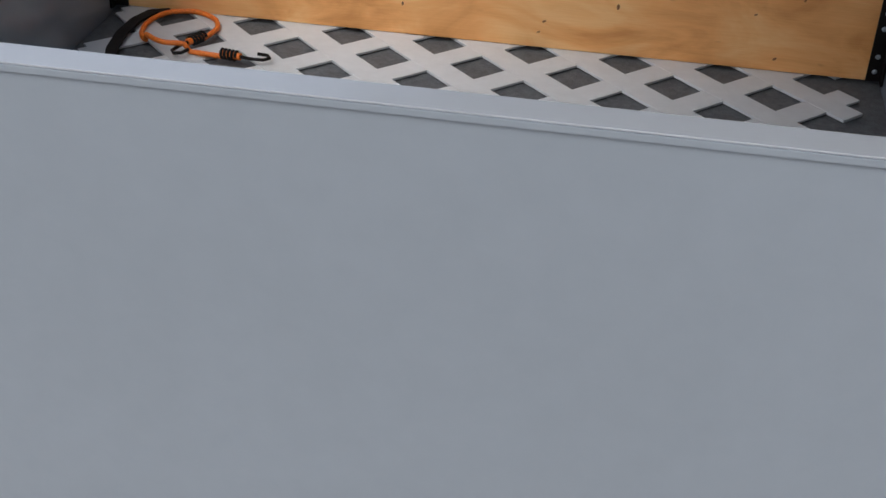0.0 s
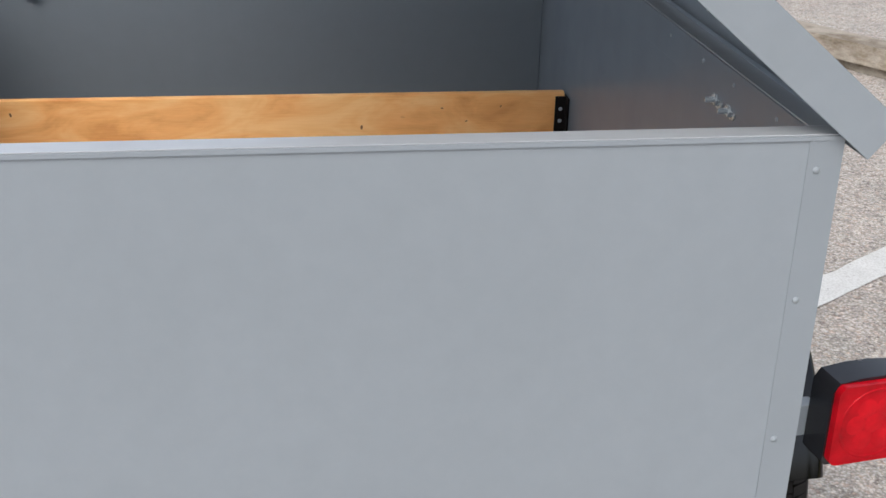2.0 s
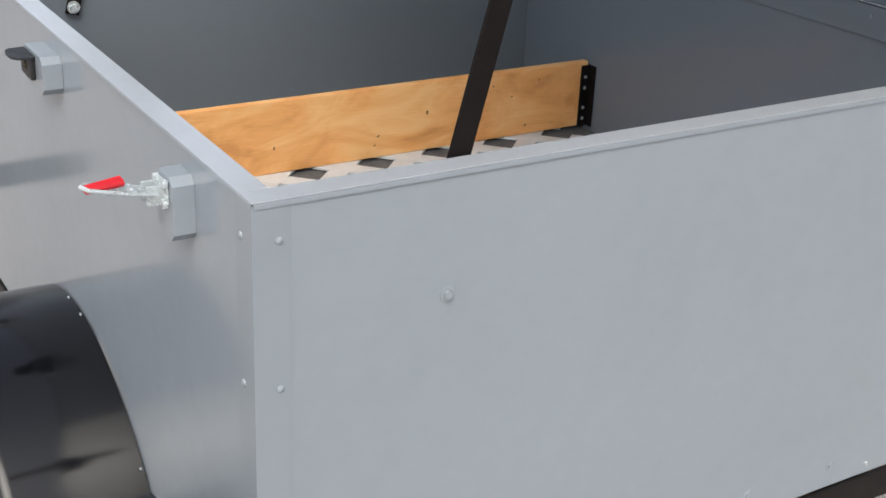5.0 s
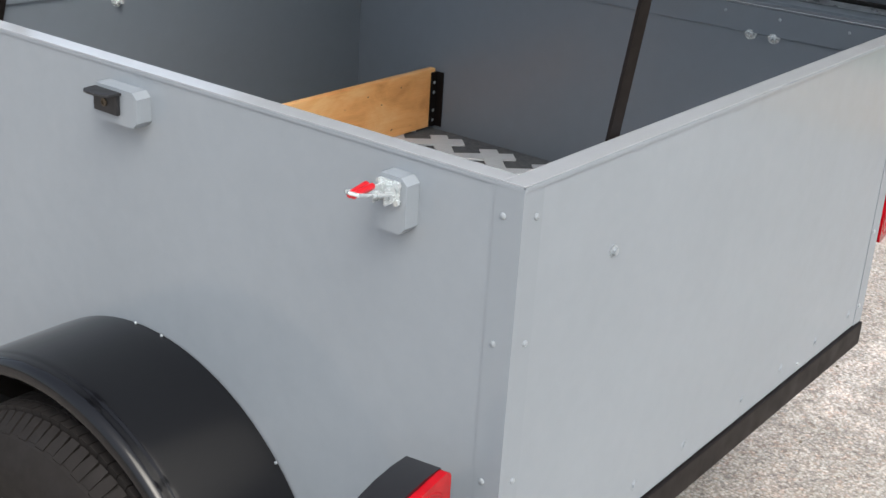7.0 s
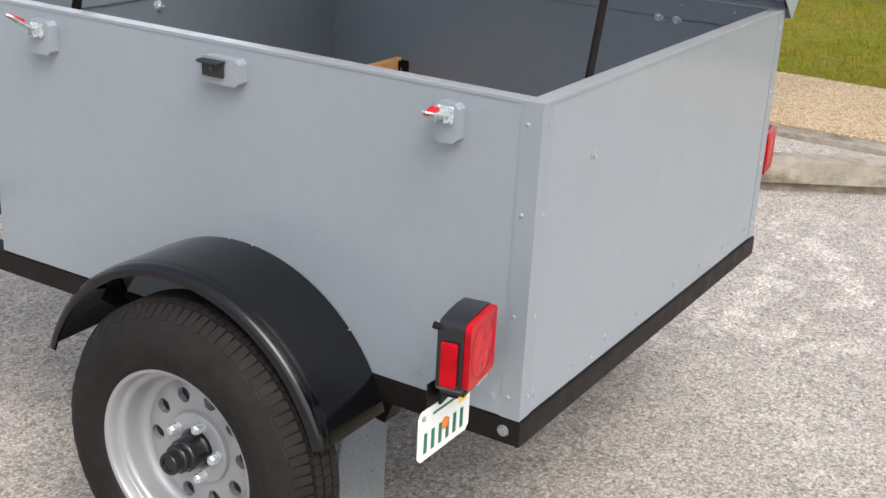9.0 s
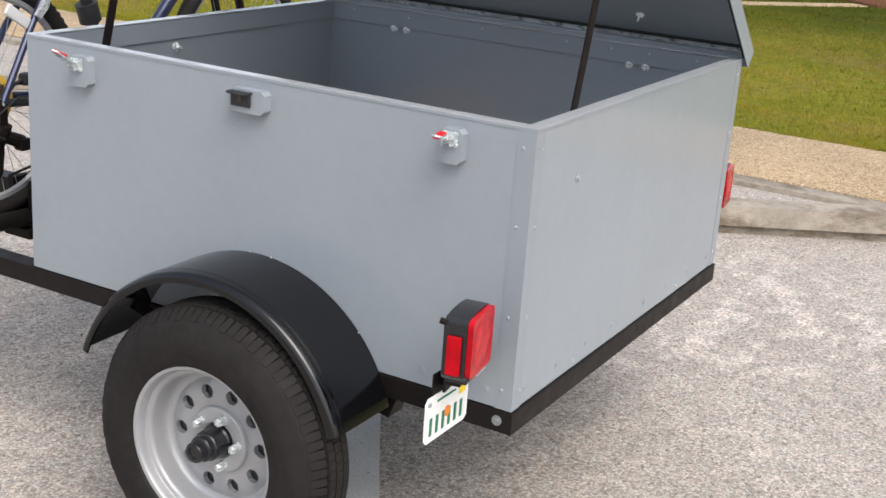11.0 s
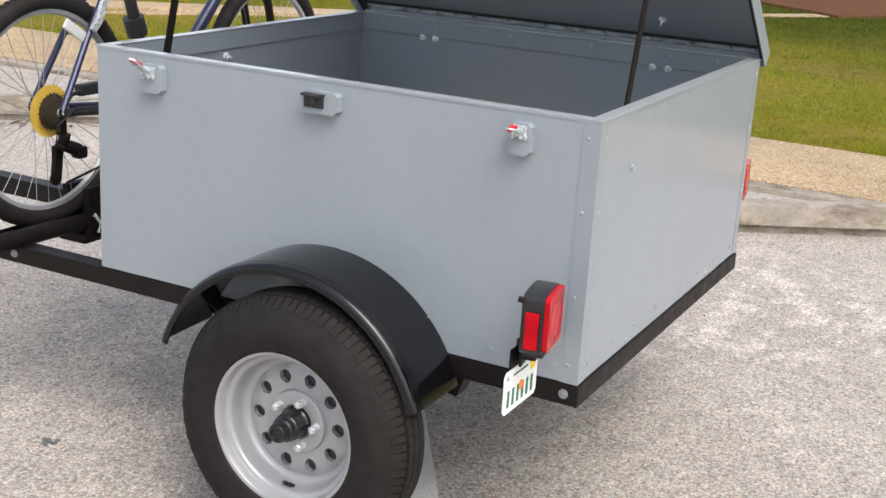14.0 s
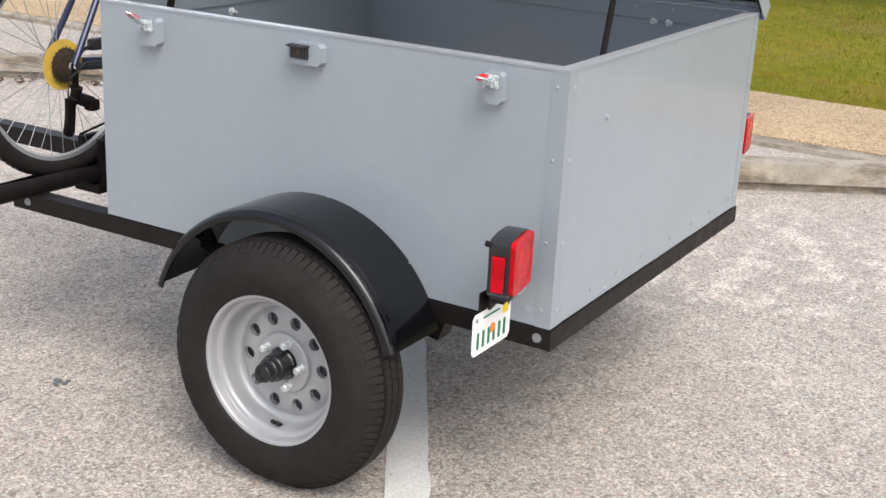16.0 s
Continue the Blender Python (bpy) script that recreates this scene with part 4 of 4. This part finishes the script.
for x, z, r in ((0.868, 0.761, 0.0055), (0.753, 0.725, 0.004), (0.521, 0.732, 0.004), (0.195, 0.800, 0.005), (1.03, 0.798, 0.003), (1.08, 0.77, 0.003), (1.15, 0.80, 0.003), (1.12, 0.70, 0.004), (0.745, 0.706, 0.003)):
    bm = B()
    bmesh.ops.create_cone(bm, cap_ends=True, segments=9, radius1=r * 0.6, radius2=r * 0.6, depth=0.0008, matrix=Matrix.Translation((x, 1.1368, z)) @ FACE_REAR @ Matrix.Rotation(x * 9, 4, 'Z') @ Matrix.Diagonal((1.5, 0.75, 1, 1)))
    part("knot", bm, KNOT, divider)

lattice = thing("lattice_panel", "white plastic garden lattice laid across the box as a shelf", "lattice")
P, SW, LZ = 0.1522, 0.043, 0.678
CX, CY = 1.119, 1.036
XA, XB, YA, YB = 0.050, 1.234, 0.030, 1.30


def lattice_strips(sign):
    for k in range(-22, 24):
        # strips pass midway between openings
        c0 = CX - sign * CY + (k + 0.5) * P
        pts = []
        for yy in (YA, YB):
            pts.append((c0 + sign * yy, yy))
        (xa, ya), (xb, yb) = pts
        def clipx(xa, ya, xb, yb):
            if xa > xb:
                xa, ya, xb, yb = xb, yb, xa, ya
            if xb < XA + 0.03 or xa > XB - 0.03:
                return None
            f = (yb - ya) / (xb - xa)
            if xa < XA:
                ya, xa = ya + f * (XA - xa), XA
            if xb > XB:
                yb, xb = yb + f * (XB - xb), XB
            return xa, ya, xb, yb
        q = clipx(xa, ya, xb, yb)
        if not q:
            continue
        xa, ya, xb, yb = q
        length = math.hypot(xb - xa, yb - ya)
        if length < 0.06:
            continue
        bm = B()
        h = 0.0 if sign > 0 else 0.0006
        box(bm, -length / 2, length / 2, -SW / 2, SW / 2, LZ - 0.0045, LZ + h, 0.001, Matrix.Translation(((xa + xb) / 2, (ya + yb) / 2, 0)) @ Matrix.Rotation(math.atan2(yb - ya, xb - xa), 4, "Z"))
        part("strip", bm, LATTICE, lattice)


lattice_strips(1)
lattice_strips(-1)

# elastic cord on the lattice
cord = thing("bungee_cord", "orange elastic cord with black hooks lying on the lattice", "bungee cord")
CL = [(0.268, 0.963), (0.205, 0.969), (0.167, 0.969), (0.131, 0.994), (0.114, 1.021), (0.108, 1.061), (0.119, 1.101), (0.143, 1.120), (0.175, 1.123), (0.209, 1.102), (0.224, 1.073), (0.224, 1.049), (0.218, 1.019)]
bm = B()
fine = []
for i in range(len(CL) - 1):
    p0, p1, p2, p3 = (Vector(CL[max(0, min(len(CL) - 1, j))]) for j in (i - 1, i, i + 1, i + 2))
    for s in range(6):
        t = s / 6
        q = 0.5 * ((2 * p1) + (p2 - p0) * t + (2 * p0 - 5 * p1 + 4 * p2 - p3) * t * t + (3 * p1 - p0 - 3 * p2 + p3) * t ** 3)
        fine.append((q.x, q.y, LZ + 0.0062 + (0.012 if i in (1, 2) else 0)))
tube(bm, fine, 0.0042, 10)
part("elastic", bm, CORD, cord)
for (x, y, dx, dy) in ((0.280, 0.962, 1, -0.18), (0.212, 1.010, -0.45, -0.9)):
    bm = B()
    d = Vector((dx, dy, 0)).normalized()
    o = Vector((x, y, LZ + 0.011))
    n_ = Vector((-d.y, d.x, 0))
    turns = [i / 10 for i in range(46)]
    tube(bm, [o + d * (-0.013 + 0.0062 * k) + 0.0074 * (n_ * math.cos(2 * math.pi * k) + Vector((0, 0, math.sin(2 * math.pi * k)))) for k in turns], 0.0023, 6)
    part("hook_wrap", bm, RUBBER, cord, "black coil wrap")
    bm = B()
    tube(bm, [o - d * 0.014, o, o + d * 0.018, o + d * 0.021], 0.0058, 10)
    part("cord_end", bm, CORD, cord)
    bm = B()
    tube(bm, [o + d * 0.014, o + d * 0.04, o + d * 0.058 + n_ * 0.004, o + d * 0.064 + n_ * 0.014, o + d * 0.056 + n_ * 0.022, o + d * 0.040 + n_ * 0.021], 0.0028, 8)
    part("hook", bm, BLACK, cord, "black wire hook")
bm = B()
tube(bm, [(0.105, 0.91, LZ + 0.003), (0.093, 0.95, LZ + 0.006), (0.086, 1.006, LZ + 0.008), (0.088, 1.062, LZ + 0.008), (0.099, 1.105, LZ + 0.006), (0.125, 1.122, LZ + 0.004)], 0, flat=(0.019, 0.004, (0, 0, 1)))
solid("black_strap", bm, RUBBER, "black rubber strap curled on the lattice", "strap")

# ---- bicycle on its rack ahead of the box ----
BY = 1.812
bike = thing("bicycle", "dark blue bicycle standing across the trailer tongue", "bicycle")


def bike_wheel(cx, cz):
    m = Matrix.Translation((cx, BY, cz)) @ FACE_REAR
    w = new("bike_wheel")
    w.parent, w.matrix_basis = bike, m
    bm = B()
    R, r = 0.322, 0.027
    lathe(bm, [(R + r * math.cos(a), r * math.sin(a)) for a in [2 * math.pi * i / 12 for i in range(12)]], Matrix(), 72, True)
    for k in range(90):
        a = 2 * math.pi * k / 90
        box(bm, R + r - 0.004, R + r + 0.0006, -0.006, 0.006, -0.010, 0.010, 0, Matrix.Rotation(a, 4, "Z"))
    part("tyre", bm, RUBBER, w)
    bm = B()
    lathe(bm, [(0.303, -0.011), (0.286, -0.009), (0.281, 0), (0.286, 0.009), (0.303, 0.011)], Matrix(), 72, True)
    part("rim", bm, SILVER, w, "silver alloy rim")
    bm = B()
    lathe(bm, [(0.0005, -0.05), (0.012, -0.05), (0.012, -0.035), (0.022, -0.033), (0.022, -0.030), (0.012, -0.027), (0.012, 0.006), (0.022, 0.008), (0.022, 0.011), (0.011, 0.014), (0.011, 0.055), (0.007, 0.056), (0.007, 0.070), (0.0005, 0.071)], Matrix(), 20)
    part("hub", bm, ZINC, w)
    for k in range(36):
        bm = B()
        a = 2 * math.pi * k / 36
        b = a + (0.95 if k % 4 < 2 else -0.95)
        s = 0.009 if k % 2 else -0.031
        rod(bm, (0.284 * math.cos(a), 0.284 * math.sin(a), 0), (0.021 * math.cos(b), 0.021 * math.sin(b), s), 0.0011, seg=5)
        part("spoke", bm, GALV, w)
    return w


AX = Vector((0.213, BY, 0.862))
rw = bike_wheel(AX.x, AX.z)
fw = bike_wheel(AX.x + 1.10, AX.z)
bm = B()
lathe(bm, [(0.026, 0.011), (0.077, 0.013), (0.078, 0.015), (0.026, 0.013)], Matrix.Translation(AX) @ FACE_REAR, 40)
part("spoke_guard", bm, GOLD, bike, "gold plastic spoke guard")
bm = B()
for i, r in enumerate((0.053, 0.048, 0.043, 0.038, 0.034, 0.029, 0.025)):
    lathe(bm, [(r - 0.012, 0.025 + i * 0.0045), (r, 0.025 + i * 0.0045), (r, 0.027 + i * 0.0045), (r - 0.012, 0.027 + i * 0.0045)], Matrix.Translation(AX) @ FACE_REAR, 36, True)
    for k in range(22):
        a = 2 * math.pi * k / 22
        box(bm, r - 0.001, r + 0.004, -0.002, 0.002, 0.0252 + i * 0.0045, 0.0268 + i * 0.0045, 0, Matrix.Translation(AX) @ FACE_REAR @ Matrix.Rotation(a + i, 4, "Z"))
part("cassette", bm, COG, bike, "dark toothed cassette")
YF = BY - 0.056
DX, DY = AX.x - 0.028, YF + 0.014
bm = B()
box(bm, AX.x - 0.012, AX.x + 0.014, YF - 0.012, YF - 0.004, AX.z - 0.072, AX.z + 0.012, 0.004)
tube(bm, [(AX.x + 0.002, YF - 0.010, AX.z - 0.062), (DX + 0.030, DY - 0.016, AX.z - 0.094), (DX + 0.090, DY - 0.022, AX.z - 0.120)], 0.021, 10)
box(bm, DX + 0.070, DX + 0.108, DY - 0.046, DY - 0.006, AX.z - 0.144, AX.z - 0.106, 0.009)
tube(bm, [(DX + 0.026, DY, AX.z - 0.10), (DX + 0.024, DY, AX.z - 0.15), (DX + 0.016, DY, AX.z - 0.205)], 0, flat=(0.030, 0.016, (0, 1, 0)))
lathe(bm, [(0.004, -0.004), (0.021, -0.004), (0.021, 0.004), (0.004, 0.004)], Matrix.Translation((DX + 0.016, DY, AX.z - 0.198)) @ FACE_REAR, 14, True)
lathe(bm, [(0.004, -0.004), (0.021, -0.004), (0.021, 0.004), (0.004, 0.004)], Matrix.Translation((DX + 0.028, DY, AX.z - 0.115)) @ FACE_REAR, 14, True)
part("derailleur", bm, DULL, bike, "black rear derailleur")
bm = B()
tube(bm, [(AX.x + 0.20, YF + 0.004, AX.z - 0.005), (AX.x + 0.05, YF - 0.014, AX.z + 0.012), (AX.x - 0.045, YF - 0.030, AX.z - 0.030), (AX.x - 0.050, YF - 0.030, AX.z - 0.080), (AX.x - 0.010, YF - 0.022, AX.z - 0.100)], 0.0032, 6)
part("gear_cable", bm, PLASTIC, bike)
bm = B()
box(bm, AX.x + 0.085, AX.x + 0.185, YF - 0.002, YF + 0.028, AX.z + 0.036, AX.z + 0.072, 0.008)
tube(bm, [(AX.x + 0.02, YF, AX.z + 0.022), (AX.x + 0.05, YF + 0.002, AX.z + 0.046), (AX.x + 0.10, YF + 0.01, AX.z + 0.058)], 0.005, 8)
part("chain_guard", bm, PLASTIC, bike)
bm = B()
BB = Vector((AX.x + 0.485, BY, AX.z - 0.05))
tube(bm, [(AX.x + 0.03, YF + 0.012, AX.z + 0.045), (BB.x, YF + 0.012, BB.z + 0.09)], 0.004, 6)
tube(bm, [(AX.x + 0.02, YF + 0.002, AX.z - 0.215), (BB.x, YF + 0.012, BB.z - 0.09)], 0.004, 6)
part("chain", bm, BLACK, bike, "greasy dark chain")
SEAT = Vector((BB.x - 0.16, BY, BB.z + 0.46))
HEAD = Vector((AX.x + 0.86, BY, AX.z + 0.44))
for s in (-1, 1):
    y = BY + s * 0.062
    bm = B(); tube(bm, [(AX.x, y, AX.z), (AX.x + 0.125, BY + s * 0.048, AX.z + 0.205), (AX.x + 0.26, BY + s * 0.026, AX.z + 0.385), (SEAT.x - 0.01, BY + s * 0.018, SEAT.z - 0.005)], 0.0105, 10); part("seat_stay", bm, BLUE, bike)
    bm = B(); tube(bm, [(AX.x, y, AX.z), (BB.x, BY + s * 0.03, BB.z)], 0.012, 10); part("chain_stay", bm, BLUE if s > 0 else PLASTIC, bike)
    bm = B(); tube(bm, [(AX.x + 1.10, BY + s * 0.055, AX.z), (AX.x + 1.03, BY + s * 0.055, AX.z + 0.25), (AX.x + 0.96, BY + s * 0.05, AX.z + 0.38), (HEAD.x + 0.03, BY, HEAD.z - 0.08)], 0.015, 10); part("fork_leg", bm, BLACK, bike)
for name, a, b, r in (("down_tube", BB, HEAD - Vector((0, 0, 0.10)), 0.021), ("top_tube", SEAT - Vector((0, 0, 0.02)), HEAD, 0.017), ("head_tube", HEAD - Vector((-0.03, 0, 0.12)), HEAD + Vector((-0.01, 0, 0.05)), 0.020)):
    bm = B(); rod(bm, a, b, r, seg=16); part(name, bm, BLUE, bike)
bm = B(); rod(bm, BB, SEAT + Vector((0, 0, 0.02)), 0.019, seg=16); part("seat_tube", bm, PLASTIC, bike)
bm = B(); rod(bm, SEAT, SEAT + (SEAT - BB).normalized() * 0.2, 0.014, seg=14); part("seat_post", bm, ZINC, bike)
bm = B()
SP = SEAT + (SEAT - BB).normalized() * 0.21
prism(bm, [(SP.x - 0.14, BY - 0.075), (SP.x - 0.15, BY), (SP.x - 0.14, BY + 0.075), (SP.x - 0.02, BY + 0.05), (SP.x + 0.13, BY + 0.018), (SP.x + 0.14, BY), (SP.x + 0.13, BY - 0.018), (SP.x - 0.02, BY - 0.05)], "z", SP.z, SP.z + 0.045)
soften(bm, 0.012, 2)
part("saddle", bm, PLASTIC, bike)
bm = B(); tube(bm, [(HEAD.x, BY - 0.30, HEAD.z + 0.13), (HEAD.x + 0.02, BY - 0.12, HEAD.z + 0.12), (HEAD.x - 0.02, BY, HEAD.z + 0.10), (HEAD.x + 0.02, BY + 0.12, HEAD.z + 0.12), (HEAD.x, BY + 0.30, HEAD.z + 0.13)], 0.0125, 10)
rod(bm, HEAD, HEAD + Vector((-0.02, 0, 0.11)), 0.014, seg=10)
part("handlebar", bm, PLASTIC, bike)
bm = B()
lathe(bm, [(0.075, -0.002), (0.092, -0.002), (0.092, 0.002), (0.075, 0.002)], Matrix.Translation((BB.x, YF + 0.012, BB.z)) @ FACE_REAR, 44, True)
tube(bm, [(BB.x, YF, BB.z), (BB.x + 0.05, YF - 0.02, BB.z - 0.165)], 0, flat=(0.022, 0.012, (0, 1, 0)))
part("crank", bm, PLASTIC, bike)
bm = B()
box(bm, -0.047, 0.047, -0.006, 0.006, -0.017, 0.017, 0.006, Matrix.Translation((AX.x + 0.078, BY - 0.045, AX.z + 0.234)) @ Matrix.Rotation(radians(33), 4, "Y"))
part("reflector", bm, REFLECT, bike, "white plastic reflector")
bm = B()
tube(bm, [(AX.x + 0.135, BY - 0.062, AX.z + 0.230), (AX.x + 0.160, BY - 0.068, AX.z + 0.262), (AX.x + 0.175, BY - 0.066, AX.z + 0.300), (AX.x + 0.215, BY - 0.06, AX.z + 0.350)], 0, flat=(0.02, 0.012, (0, 1, 0)))
part("brake_arm", bm, ZINC, bike, "bright alloy brake arm")

rack = thing("bike_rack", "black steel hitch bike rack with wheel trays", "bike rack")
def tray(y, z):
    bm = B()
    prism(bm, [(y - 0.032, z), (y - 0.020, z - 0.014), (y + 0.020, z - 0.014), (y + 0.032, z), (y + 0.034, z + 0.018), (y + 0.030, z + 0.018), (y + 0.028, z + 0.003), (y + 0.018, z - 0.010), (y - 0.018, z - 0.010), (y - 0.028, z + 0.003), (y - 0.030, z + 0.018), (y - 0.034, z + 0.018)], "x", -0.06, 1.60)
    part("wheel_tray", bm, DULL, rack)
tray(BY, 0.507)
bm = B()
tube(bm, [(-0.30, 1.70, 0.545), (-0.10, 1.72, 0.535), (0.18, 1.76, 0.515), (0.34, 1.78, 0.50)], 0.027, 12)
part("support_arm", bm, DULL, rack)
bm = B()
box(bm, 0.31, 0.40, 1.745, 1.772, 0.455, 0.615, 0.006)
box(bm, 0.31, 0.40, 1.828, 1.855, 0.455, 0.615, 0.006)
box(bm, 0.29, 0.41, 1.745, 1.855, 0.440, 0.472, 0.006)
part("wheel_cradle", bm, DULL, rack, "black wheel cradle")
bm = B(); tube(bm, [(0.33, 1.742, 0.53), (0.35, 1.735, 0.50), (0.345, 1.742, 0.47)], 0.006, 8); part("buckle", bm, ZINC, rack)
bm = B(); box(bm, 0.625, 0.685, 1.62, 1.90, 0.4805, 0.494, 0.003); part("hitch_bar", bm, BLACK, rack)
bm = B(); CP = BB.lerp(SEAT, 0.52); CQ = BB.lerp(SEAT, 0.64); tube(bm, [CP, CQ], 0.034, 14); soften(bm, 0.006, 2); part("frame_clamp", bm, PLASTIC, bike, "black clamp round the seat tube")
